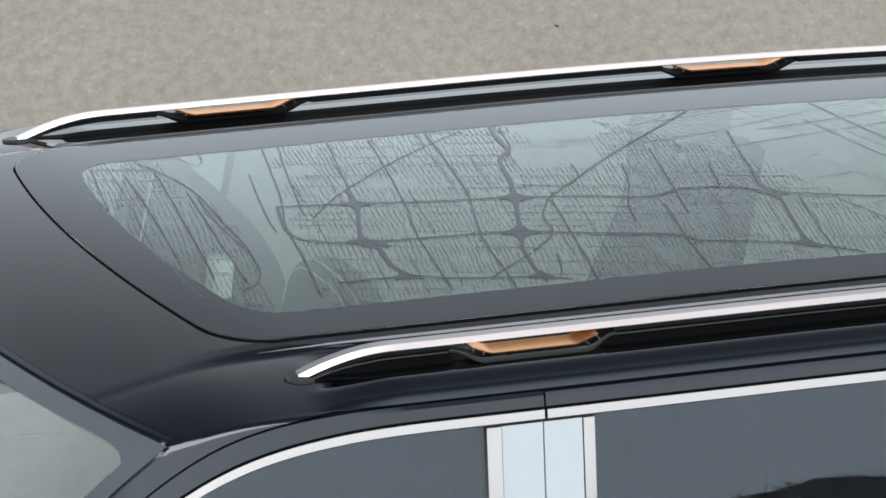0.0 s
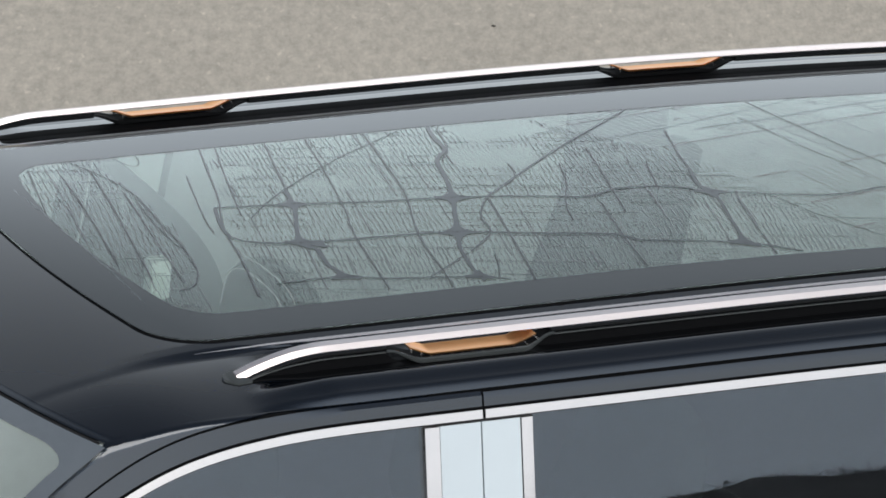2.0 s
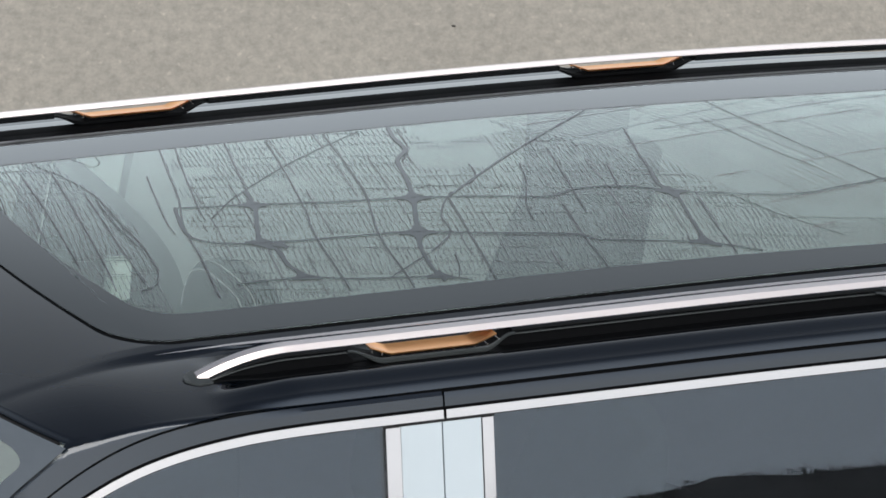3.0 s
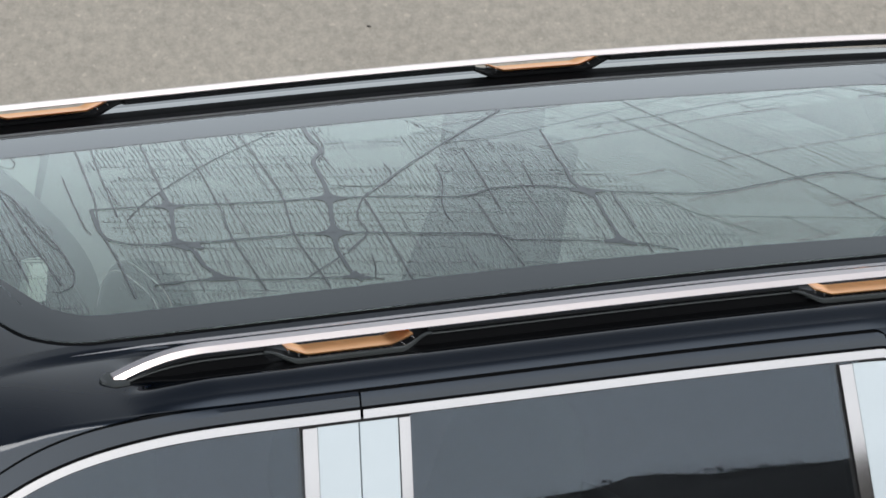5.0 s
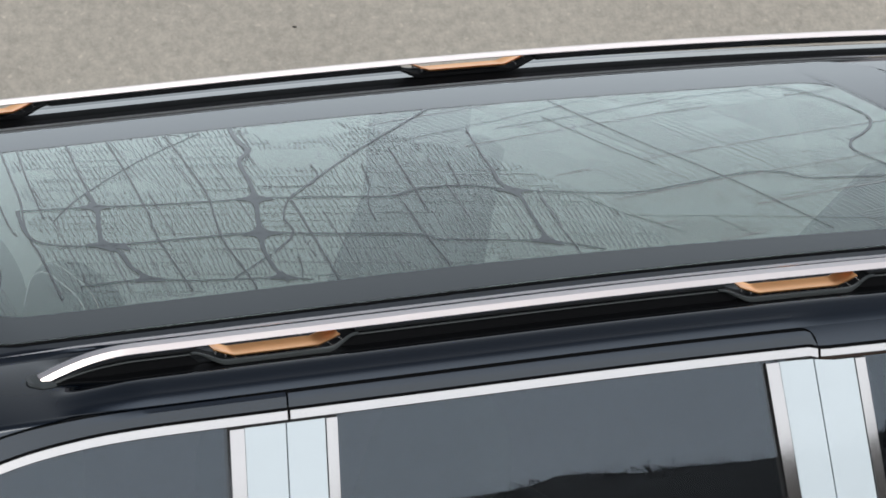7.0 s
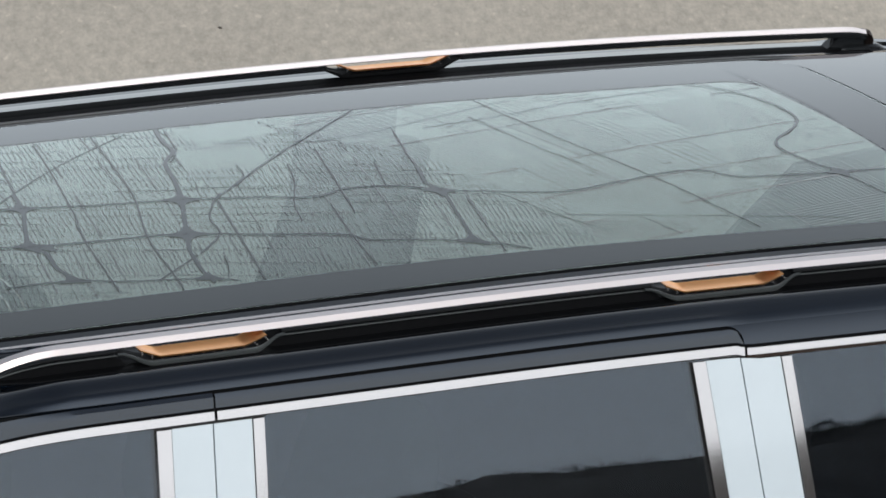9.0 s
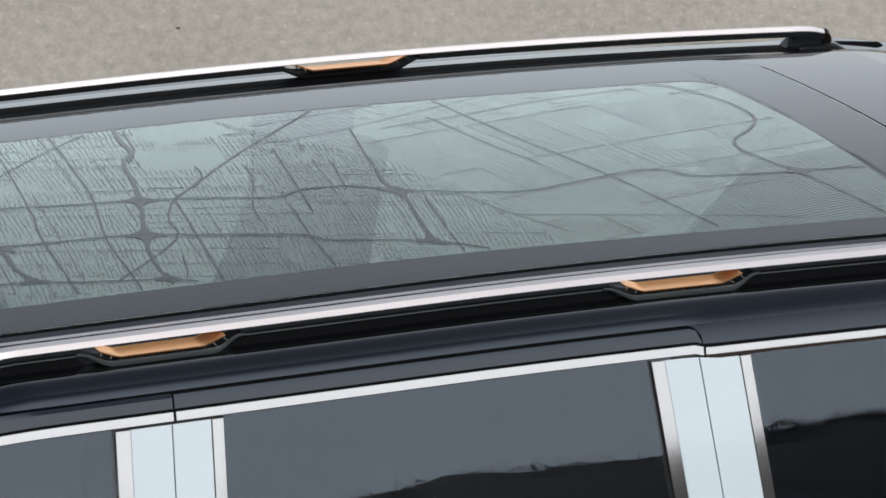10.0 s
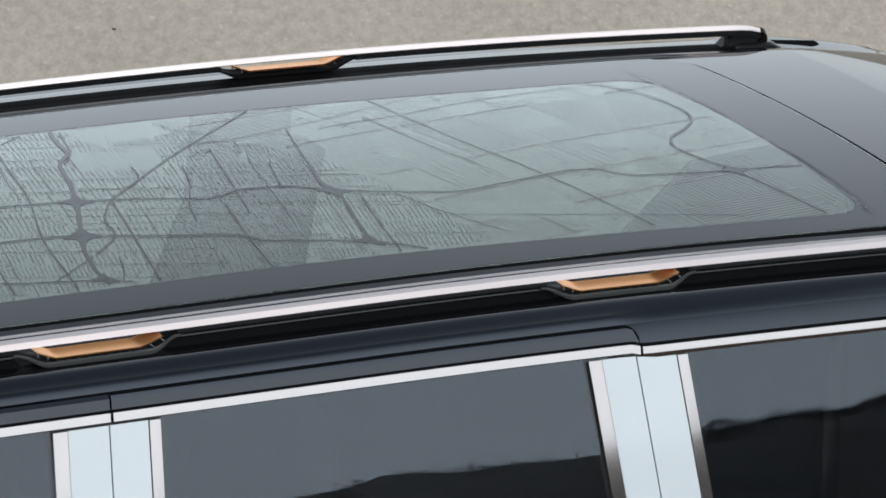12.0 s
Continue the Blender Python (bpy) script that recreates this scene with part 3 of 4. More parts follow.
    # rubber-like pad that the front tip stands on, a lip wider than the bar
    pad = []
    for i in range(25):
        x = -0.386 + 0.064 * i / 24
        yc = rail_line(x)
        hw = 0.025 * math.sqrt(clamp((x + 0.387) / 0.022, 0.03, 1))
        e = clamp((-0.320 - x) / 0.02, 0.1)
        hw *= 0.6 + 0.4 * e
        z0, z1 = roof_top(x, yc - hw), roof_top(x, yc + hw)
        pad.append([(x, side * (yc - 0.004 + o), z) for o, z in ((-hw, z0 - 0.003), (-hw * 0.96, z0 + 0.0038 * e), (-hw * 0.8, z0 + 0.0055 * e), (hw * 0.8, z1 + 0.0055 * e), (hw * 0.98, z1 + 0.0036 * e), (hw, z1 - 0.003))])
    part("tip_pad", loft(pad), RIM_GREY, rail, "dark grey pad under the rail tip")
    # black web between the rail and its base: added along one rail only, to block the sky's reflections; a short one at
    # the rear end of both
    for x0, x1 in ((-0.335, 2.255), (2.255, 2.345)):
        if side > 0 and x0 < 0:
            continue
        web = []
        for i in range(81):
            x = x0 + (x1 - x0) * i / 80
            yc = rail_line(x)
            lo, hi = edge_z(x) - 0.026, rail_curve(x) - 0.019
            k = 1 - i / 80
            up = hi - (hi - lo) * max(0.0, (k - 0.55) / 0.45) ** 1.5 * 0.9 if x0 > 0 else hi
            if x0 < 0 and (-0.05 < x < 0.262 or 1.062 < x < 1.374):
                up = edge_z(x) - 0.0205
            o = 0.013 if x0 > 0 else 0.004
            web.append([(x, side * (yc + a), z) for a, z in ((-o, lo), (-o, max(lo + 0.001, up)), (o, max(lo + 0.001, up)), (o + 0.003, lo))])
        part("rail_web_and_blocker", loft(web), MATT_BLACK if x0 < 0 else BLACK, rail)
    for x0 in (0.0, 1.112):
        mid = x0 + 0.106
        n = 48
        tr, cp, lip = [], [], []
        for i in range(n + 1):
            s = -1 + 2 * i / n
            x = mid + 0.172 * s
            k = smooth01((abs(s) - 0.60) / 0.38)
            z = edge_z(x) - 0.0125 + 0.0165 * k
            t = 0.0085 - 0.004 * k
            o = 0.015 * k
            tr.append([(x, side * (RAIL_Y + 0.004 + y), z + dz) for y, dz in ((-0.018 + o * 0.2, 0.002), (0.023 - o, 0.0), (0.0245 - o, -0.0020), (0.0225 - o, -t), (-0.016 + o * 0.2, 0.003 - t), (-0.018 + o * 0.2, 0.005 - t))])
            lip.append([(x, side * (RAIL_Y + 0.004 + y), z + dz) for y, dz in ((0.0247 - o, 0.0025), (0.0285 - o, 0.0030 - 0.001 * k), (0.0305 - o, 0.0010), (0.0300 - o, -0.0060 + 0.005 * k), (0.0270 - o, -0.0085 + 0.006 * k), (0.0247 - o, -0.0080 + 0.006 * k))])
            x = mid + 0.130 * s
            k = clamp((abs(s) - 0.66) / 0.34)
            z = edge_z(x) - 0.0035 + 0.0160 * (k ** 1.1)
            cp.append([(x, side * (RAIL_Y + 0.004 + y), z - 0.125 * y + dz) for y, dz in ((-0.0195, 0.0), (-0.018, 0.0008), (-0.010, -0.0006), (0.0, -0.0012), (0.010, -0.0006), (0.0185, 0.0008), (0.020, 0.0), (0.018, -0.0030), (-0.018, -0.0030))])
        saddle = part("rail_saddle", loft(tr), MATT_BLACK, rail, "matt black saddle under the rail")
        # rim coloured grey for the sky mirrored in gloss black
        part("saddle_rim", loft(lip), RIM_GREY, saddle, "saddle rim, dark grey for the sky in its gloss black")
        part("copper_insert", loft(cp), COPPER, saddle, "brushed copper insert")
        # small pegs that hold the copper off the saddle, two longer ones at each end
        for i in range(13):
            s = -0.95 + 1.90 * i / 12
            big = abs(s) > 0.75
            x = mid + 0.134 * s
            z = edge_z(x) - 0.0045 + 0.0165 * clamp((abs(s) * 134 / 130 - 0.66) / 0.34) ** 1.1
            for o in (-0.0196, 0.0212) if big else (0.0212,):
                w, h = (0.0015, 0.0042 if s < 0 else 0.0056) if big else (0.0008, 0.0016)
                tilt = (0.0065 if s > 0 else 0.0) if big else 0.0
                peg = box(-w, w, -0.0016, 0.0016, -h, h * 0.5, 0.0005, 1)
                for v in peg.verts:
                    v.co.x += -tilt * v.co.z / h
                    v.co += Vector((x, side * (RAIL_Y + 0.004 + o), z - 0.0030 - 0.125 * o))
                part("peg", peg, PIN, saddle, "bright metal peg")
    return rail


for side in (-1, 1):
    roof_rail(side)


# ---- plain lower body that carries the roof ----
def lower_side(side):
    def fn(u, v):
        x = -2.65 + 5.4 * u
        top = FRONT_BELT if -1.35 < x < -0.05 else BELT
        z = top + (0.34 - top) * v
        y = side_y(clamp(x, -0.6, 2.4), BELT) + 0.06 * math.sin(math.pi * clamp(v * 1.2))
        y -= 0.25 * smooth01((-x - 1.9) / 0.75) ** 2 + 0.2 * smooth01((x - 2.1) / 0.65) ** 2
        return (x, side * y, z)
    return shell(fn, 216, 12, 0.01, (0, -side, 0))


for side in (-1, 1):
    part("lower_body", lower_side(side), PAINT, car)
part("bonnet", shell(lambda u, v: (-2.65 + 1.30 * u, (0.62 + 0.2 * smooth01(u * 1.5)) * (2 * v - 1), 1.16 + 0.04 * u + 0.02 * (1 - (2 * v - 1) ** 2)), 10, 12, 0.01, (0, 0, -1)), PAINT, car)
part("tailgate", shell(lambda u, v: (2.80 - 0.08 * (1 - u), (0.70 + 0.14 * smooth01(u * 3)) * (2 * v - 1), 1.70 - 1.3 * u), 10, 12, 0.02, (-1, 0, 0)), PAINT, car)
part("front_face", shell(lambda u, v: (-2.64, 0.62 * (2 * v - 1), 1.15 - 0.8 * u), 8, 12, 0.02, (1, 0, 0)), SATIN_BLACK, car)
part("cabin_floor", box(-1.3, 2.7, -0.84, 0.84, 0.42, 0.48), CARPET, car)
part("dashboard", shell(lambda u, v: (-1.35 + 0.62 * u, 0.78 * (2 * v - 1), 1.16 + 0.05 * math.sin(math.pi * u)), 12, 20, 0.2, (0, 0, -1)), DASH, car)


def wheel(x, side):
    w = new("wheel")
    w.parent = car
    for nm, r0, r1, hw, mat in (("tyre", 0.28, 0.40, 0.14, TYRE), ("rim", 0.03, 0.282, 0.10, SATIN_METAL)):
        rings = []
        for k in range(40):
            a = 2 * math.pi * k / 40
            c, s = math.cos(a), math.sin(a)
            prof = ((r0, -hw), (r1 - 0.02, -hw), (r1, -hw + 0.03), (r1, hw - 0.03), (r1 - 0.02, hw), (r0, hw))
            rings.append([(x + r * c, side * 0.83 + y, 0.40 + r * s) for r, y in prof])
        rings.append(rings[0])
        part(nm, loft(rings, True, False), mat, w)


for x in (-1.72, 1.40):
    for side in (-1, 1):
        wheel(x, side)


# ---- seats ----
def cushion(cx, cy, cz, wx, wy, wz, lean=0.0, p=3.2, n=18):
    bm = bmesh.new()
    bmesh.ops.create_uvsphere(bm, u_segments=n * 2, v_segments=n, radius=1)
    for v in bm.verts:
        c = v.co
        q = [math.copysign(abs(t) ** (2 / p), t) for t in c]
        z = q[2] * wz
        v.co = Vector((cx + q[0] * wx + lean * (z + wz), cy + q[1] * wy, cz + z))
    return bm


def seat(x, y, mat, half=0.24, top=1.30, rest=True):
    s = new("seat")
    s.parent = car
    part("seat_cushion", cushion(x - 0.28, y, 0.72, 0.28, half, 0.09), mat, s)
    part("backrest", cushion(x, y, 0.95, 0.07, half, top - 0.93, 0.28), mat, s)
    if rest:
        hr = part("headrest", cushion(x + 0.255, y, top + 0.17, 0.060, 0.165, 0.115, 0.15), mat, s)
        for fore in (-0.25, -0.75):
            tube = []
            for i in range(41):
                a = math.pi * i / 40
                c = Vector((fore, math.cos(a), math.sin(a) * 0.9)).normalized()
                q = [math.copysign(abs(k) ** (2 / 3.2), k) for k in c]
                z = q[2] * 0.115
                m = Vector((x + 0.255 + q[0] * 0.061 + 0.15 * (z + 0.115), y + q[1] * 0.166, top + 0.17 + z * 1.01))
                tube.append([m + Vector((0.0014 * math.cos(b), 0.0014 * math.cos(b) * 0.5, 0.0014 * math.sin(b))) for b in (0.4, 2.0, 3.5, 5.1)])
            part("stitching", loft(tube), STITCH, hr, "pale double stitching")
    return s


for x, mat in ((-0.05, DARK_LEATHER), (0.95, DARK_LEATHER)):
    for y in (-0.40, 0.40):
        seat(x, y, mat, rest=x < 0.5, top=1.30 if x < 0.5 else 1.22)


# ---- inside faces of the middle pillars ----
for side in (-1, 1):
    part("pillar_lining", shell(lambda u, v: (0.0 + 0.16 * u, side * (side_y(0.06, 1.72 - 0.5 * v) - 0.035), 1.725 - 0.5 * v), 4, 10, 0.012, (0, side, 0)), LINING, car, "pale grey pillar lining")

    def belt_cover(u, v):
        z = 1.70 - 0.46 * v
        right = 0.05 + (0.30 if side > 0 else 0.08) * math.sin(min(1.0, v * 1.15) * math.pi / 2)
        return (0.0 + right * u, side * (side_y(0.06, z) - 0.052), z)
    part("belt_guide", box(0.142, 0.188, min(side * 0.800, side * 0.845), max(side * 0.800, side * 0.845), 1.385, 1.470, 0.008), LINING, car, "pale plastic belt guide")
    part("pillar_cover", shell(belt_cover, 8, 14, 0.012, (0, side, 0)), MID_GREY, car, "grey lower pillar cover")
    part("pillar_lining", shell(lambda u, v: (1.092 + 0.19 * u + 0.065 * v, side * (side_y(1.2, 1.74 - 0.5 * v) - 0.030), 1.74 - 0.5 * v), 4, 10, 0.012, (0, side, 0)), LINING, car, "pale grey pillar lining")

    def rear_cover(u, v):
        s = 2 * u - 1
        top = 1.622 - 0.040 * abs(s) ** 4
        z = top - (top - 1.22) * v
        return (1.222 + (0.040 if side > 0 else 0.0) + (0.140 if side > 0 else 0.070) * s + (0.09 - 0.12 * s if side > 0 else -0.13) * (z - 1.65), side * (side_y(1.2, z) - 0.048), z)
    part("pillar_cover", shell(rear_cover, 24, 14, 0.012, (0, side, 0)), MID_GREY, car, "grey rear pillar cover with rounded top")

    def lining(u, v):
        x = -0.62 + 3.1 * u
        w = half_width(x)
        y = 0.575 + (w - 0.025 - 0.575) * smooth01(v / 0.7) if v < 0.7 else w - 0.025
        z = edge_z(x) - 0.032 - 0.03 * smooth01(v / 0.7) if v < 0.7 else edge_z(x) - 0.062 - 0.055 * (v - 0.7) / 0.3
        return (x, side * y, min(z, chrome_top(x) + 0.05) if x < -0.3 else z)
    part("roof_lining", shell(lining, 60, 12, 0.006, (0, side, 1)), LINING, car, "pale grey headliner")

    # the far door's lining is raised over its window: added pale ground that brightens the windscreen
    run_x, top_z, inset = (1.30, 1.20, 0.040) if side > 0 else (1.09, FRONT_BELT + 0.01, 0.03)
    part("door_lining", shell(lambda u, v: (-1.15 + run_x * u, side * (side_y(clamp(-1.15 + run_x * u, -0.6, 2.4), BELT) - inset + 0.02 * v), top_z - (top_z - 0.44) * v), 20, 8, 0.012, (0, side, 0)), LEATHER, car, "pale grey leather door lining")
    part("door_lining", shell(lambda u, v: (-0.05 + 2.76 * u, side * (side_y(clamp(-0.05 + 2.76 * u, -0.6, 2.4), BELT) - 0.03 + 0.02 * v), BELT + 0.01 - 0.58 * v), 20, 8, 0.012, (0, side, 0)), CARPET, car, "dark rear door lining")
    part("belt_cover", shell(lambda u, v: (2.285 - 0.195 * v + (0.435 + 0.195 * v) * u, side * (side_y(2.3, 1.46 - 0.23 * v) - 0.066), 1.462 - 0.23 * v + 0.03 * u), 8, 8, 0.012, (0, side, 0)), SOFT_GREY, car, "grey rear belt cover")
part("tailgate_lining", shell(lambda u, v: (2.66 - 0.06 * (1 - u), 0.68 * (2 * v - 1), 1.70 - 1.1 * u), 8, 8, 0.012, (1, 0, 0)), CARPET, car, "dark tailgate lining")

# ---- street map printed on the under face of the roof glass ----
def spline(pts, per=24):
    """A smooth line through a few points."""
    P = [Vector((*p, 0)) for p in pts]
    P = [2 * P[0] - P[1], *P, 2 * P[-1] - P[-2]]
    out = []
    for a, b, c, d in zip(P, P[1:], P[2:], P[3:]):
        for i in range(per):
            t = i / per
            out.append(0.5 * ((2 * b) + (c - a) * t + (2 * a - 5 * b + 4 * c - d) * t * t + (3 * b - a - 3 * c + d) * t ** 3))
    out.append(P[-2])
    return out


def on_map(x, y, margin=0.0015):
    x += 0.035 * y * smooth01((x - 1.2) / 0.8)
    return MA + 0.002 < x < MB - 0.002 and abs(y - map_mid(x)) < map_reach(x) - margin


class Ink:
    """Flat ribbons gathered into one mesh."""

    def __init__(self, depth):
        self.v, self.f, self.depth = [], [], depth

    def quad(self, a, b, w0, w1=None):
        w1 = w0 if w1 is None else w1
        d = (b - a)
        if d.length < 1e-5:
            return
        n = Vector((-d.y, d.x, 0)).normalized()
        k = len(self.v)
        for p in (a - n * w0 / 2, a + n * w0 / 2, b + n * w1 / 2, b - n * w1 / 2):
            self.v.append((p.x, p.y, roof_z(p.x, p.y) + self.depth))
        self.f.append((k, k + 1, k + 2, k + 3))

    def line(self, pts, w):
        for a, b in zip(pts, pts[1:]):
            if on_map(a.x, a.y) and on_map(b.x, b.y):
                self.quad(a, b, w)

    def star(self, x, y, dirs, r, waist):
        """A junction where ramps flare in curves between the roads."""
        ring = []
        dirs = sorted(a % 360 for a in dirs)
        tip = 0.0055
        for a, b in zip(dirs, dirs[1:] + [dirs[0] + 360]):
            a, b = radians(a), radians(b)
            p = Vector((r * math.cos(a) - tip * math.sin(a), r * math.sin(a) + tip * math.cos(a)))
            q = Vector((r * math.cos(b) + tip * math.sin(b), r * math.sin(b) - tip * math.cos(b)))
            c = Vector((math.cos((a + b) / 2), math.sin((a + b) / 2))) * waist
            for i in range(9):
                t = i / 8
                ring.append(p * (1 - t) ** 2 + c * 2 * t * (1 - t) + q * t * t)
        pts = [(x, y)] + [(x + p.x, y + p.y) for p in ring]
        k = len(self.v)
        self.v += [(px, py, roof_z(px, py) + self.depth) for px, py in pts]
        n = len(ring)
        self.f += [(k, k + 1 + i, k + 1 + (i + 1) % n) for i in range(n) if on_map(*pts[1 + i]) and on_map(*pts[1 + (i + 1) % n])]

    def make(self, name, label, mat=PRINT):
        me = bpy.data.meshes.new(name)
        me.from_pydata(self.v, [], self.f)
        me.materials.append(mat)
        ob = new(name, me)
        ob.parent = roof_glass
        ob["label"] = label
        return ob


motorway, avenue, street, lane = Ink(0.0011), Ink(0.0008), Ink(0.0005), Ink(0.0004)


def road(ink, w, *pts):
    ink.line(spline(pts), w)


road(motorway, 0.0065, (-0.089, 0.033), (0.057, 0.012), (0.212, -0.018), (0.384, -0.04), (0.531, -0.073), (0.644, -0.105), (0.72, -0.081), (0.823, -0.096), (0.908, -0.146))
road(motorway, 0.0052, (0.908, -0.146), (1.115, -0.208), (1.259, -0.191), (1.404, -0.162), (1.477, -0.172), (1.525, -0.214), (1.664, -0.23), (1.757, -0.231), (1.964, -0.237))
road(motorway, 0.0071, (-0.087, 0.032), (-0.121, -0.086), (-0.108, -0.146), (-0.011, -0.184), (0.232, -0.201), (0.313, -0.211), (0.463, -0.256), (0.597, -0.294), (0.638, -0.334))
road(motorway, 0.0057, (0.638, -0.334), (0.831, -0.391), (0.934, -0.453))
road(motorway, 0.0087, (0.086, 0.089), (0.066, -0.0), (0.023, -0.104), (-0.004, -0.183), (0.01, -0.224), (0.0, -0.3), (0.014, -0.359))
road(motorway, 0.0056, (-0.134, -0.355), (0.006, -0.358), (0.087, -0.385), (0.25, -0.416), (0.31, -0.44))
road(motorway, 0.0093, (0.544, 0.411), (0.513, 0.307), (0.5, 0.233), (0.453, 0.17), (0.42, 0.061), (0.384, -0.043), (0.343, -0.138), (0.313, -0.211), (0.282, -0.286))
road(motorway, 0.0074, (0.282, -0.286), (0.264, -0.373), (0.262, -0.437))
road(avenue, 0.0034, (0.982, 0.224), (0.936, 0.072), (0.915, -0.011))
road(motorway, 0.0068, (0.915, -0.011), (0.89, -0.1), (0.898, -0.155), (0.87, -0.268), (0.84, -0.396))
road(motorway, 0.0059, (1.725, 0.37), (1.779, 0.329), (1.829, 0.229), (1.844, 0.127), (1.828, 0.065), (1.78, 0.011), (1.722, -0.035), (1.7, -0.092), (1.723, -0.177))
road(motorway, 0.0047, (1.723, -0.177), (1.754, -0.236), (1.775, -0.309), (1.834, -0.507))
motorway.star(0.066, 0.008, (-12, 80, 168, 255), 0.0302, 0.0096)
motorway.star(-0.004, -0.185, (-5, 75, 160, 280), 0.0331, 0.0104)
motorway.star(0.384, -0.041, (-15, 70, 168, 246), 0.0360, 0.0104)
motorway.star(0.313, -0.211, (-17, 68, 178, 247), 0.0396, 0.0112)
motorway.star(0.896, -0.142, (-18, 100, 160, 262), 0.0324, 0.0088)
motorway.star(0.839, -0.393, (-38, 75, 160), 0.0324, 0.0096)
motorway.star(0.007, -0.359, (-18, 95, 178), 0.0302, 0.0096)
motorway.star(0.261, -0.417, (-25, 78, 168), 0.0274, 0.0088)
motorway.star(1.754, -0.232, (0, 110, 180, 282), 0.0288, 0.0080)
motorway.star(0.023, -0.199, (-60, 40, 170), 0.0216, 0.0080)
# wide diagonals and ramps
road(motorway, 0.0042, (0.455, -0.053), (0.679, 0.139), (0.937, 0.349), (1.0, 0.41))
road(motorway, 0.0036, (0.472, -0.032), (0.429, -0.085), (0.391, -0.153), (0.381, -0.211), (0.358, -0.249), (0.297, -0.305))
road(avenue, 0.0034, (0.288, -0.311), (0.163, -0.400))
road(avenue, 0.0026, (0.469, 0.381), (0.255, 0.230), (0.059, 0.067), (-0.042, -0.038))
# avenues of the near town
road(avenue, 0.0034, (0.182, 0.392), (0.126, 0.212), (0.082, 0.060))
road(avenue, 0.0030, (0.267, 0.385), (0.178, 0.050), (0.140, -0.087), (0.121, -0.129))
road(avenue, 0.0036, (0.393, 0.385), (0.338, 0.147), (0.302, -0.002), (0.231, -0.211), (0.203, -0.378), (0.190, -0.453))
road(avenue, 0.0036, (0.128, -0.120), (0.105, -0.209), (0.066, -0.429))
road(avenue, 0.0030, (0.079, 0.401), (0.025, 0.243), (-0.027, 0.075), (-0.055, -0.019))
road(avenue, 0.0036, (0.043, 0.396), (-0.009, 0.235), (-0.057, 0.083), (-0.115, -0.073), (-0.150, -0.230), (-0.190, -0.400))
road(avenue, 0.0026, (-0.058, 0.231), (-0.094, 0.112), (-0.133, -0.029), (-0.145, -0.096))
road(avenue, 0.0042, (0.450, -0.065), (0.410, -0.233), (0.360, -0.458))
road(avenue, 0.0034, (0.548, 0.372), (0.510, 0.241), (0.461, 0.166))
road(avenue, 0.0026, (0.419, 0.023), (0.511, -0.002), (0.561, 0.046), (0.579, 0.112))
road(avenue, 0.0028, (0.677, 0.084), (0.644, -0.012), (0.586, -0.127), (0.560, -0.211))
road(avenue, 0.0030, (0.775, 0.160), (0.703, -0.109), (0.681, -0.197))
road(avenue, 0.0030, (0.655, -0.144), (0.620, -0.311), (0.598, -0.470))
road(avenue, 0.0024, (0.334, -0.328), (0.319, -0.378), (0.296, -0.426))
road(avenue, 0.0028, (0.848, 0.045), (0.801, -0.103))
road(avenue, 0.0026, (0.930, -0.190), (0.898, -0.332), (0.876, -0.465))
road(avenue, 0.0016, (0.690, -0.150), (0.832, -0.187), (1.051, -0.245))
# far shore of the river
road(avenue, 0.0030, (-0.236, 0.384), (-0.212, 0.261), (-0.204, 0.145), (-0.223, -0.021), (-0.230, -0.128), (-0.244, -0.213), (-0.256, -0.267), (-0.285, -0.320), (-0.325, -0.344))
road(avenue, 0.0026, (-0.211, 0.129), (-0.233, -0.002), (-0.239, -0.096), (-0.240, -0.156))
road(avenue, 0.0024, (-0.334, 0.364), (-0.401, 0.124), (-0.425, 0.0))
road(avenue, 0.0026, (-0.290, 0.300), (-0.349, 0.0), (-0.388, -0.199))
road(avenue, 0.0030, (-0.221, 0.324), (-0.298, -0.016), (-0.355, -0.281))
road(avenue, 0.0030, (-0.218, 0.167), (-0.272, -0.117), (-0.302, -0.310))
road(avenue, 0.0018, (-0.147, 0.384), (-0.131, 0.323), (-0.106, 0.348), (-0.097, 0.388))
# avenues of the far town
road(avenue, 0.0032, (1.244, 0.370), (1.254, 0.244), (1.281, 0.081), (1.323, -0.075), (1.368, -0.224), (1.402, -0.345), (1.438, -0.460))
road(avenue, 0.0026, (1.171, 0.258), (1.187, 0.169), (1.209, 0.045), (1.249, -0.080))
road(avenue, 0.0026, (1.045, 0.214), (1.243, 0.247), (1.440, 0.297), (1.702, 0.339))
road(avenue, 0.0018, (1.062, -0.316), (1.240, -0.360), (1.649, -0.452))
road(avenue, 0.0018, (1.221, -0.350), (1.263, -0.455))
road(avenue, 0.0020, (1.006, -0.189), (1.030, -0.248), (1.062, -0.316), (1.131, -0.419))
road(avenue, 0.0018, (0.700, 0.190), (0.900, 0.215), (1.150, 0.290), (1.420, 0.390))

# small streets: a town grid, cut where there is water, parkland or a railway yard
rs = random.Random(7)


def water(x, y):
    # the river between the two shores
    left = -0.197 - 0.25 * max(0.0, -y - 0.02) if y < 0.36 else -0.17
    right = -0.07 + 0.317 * y + 0.02 * math.sin(y * 40)
    return left < x < right


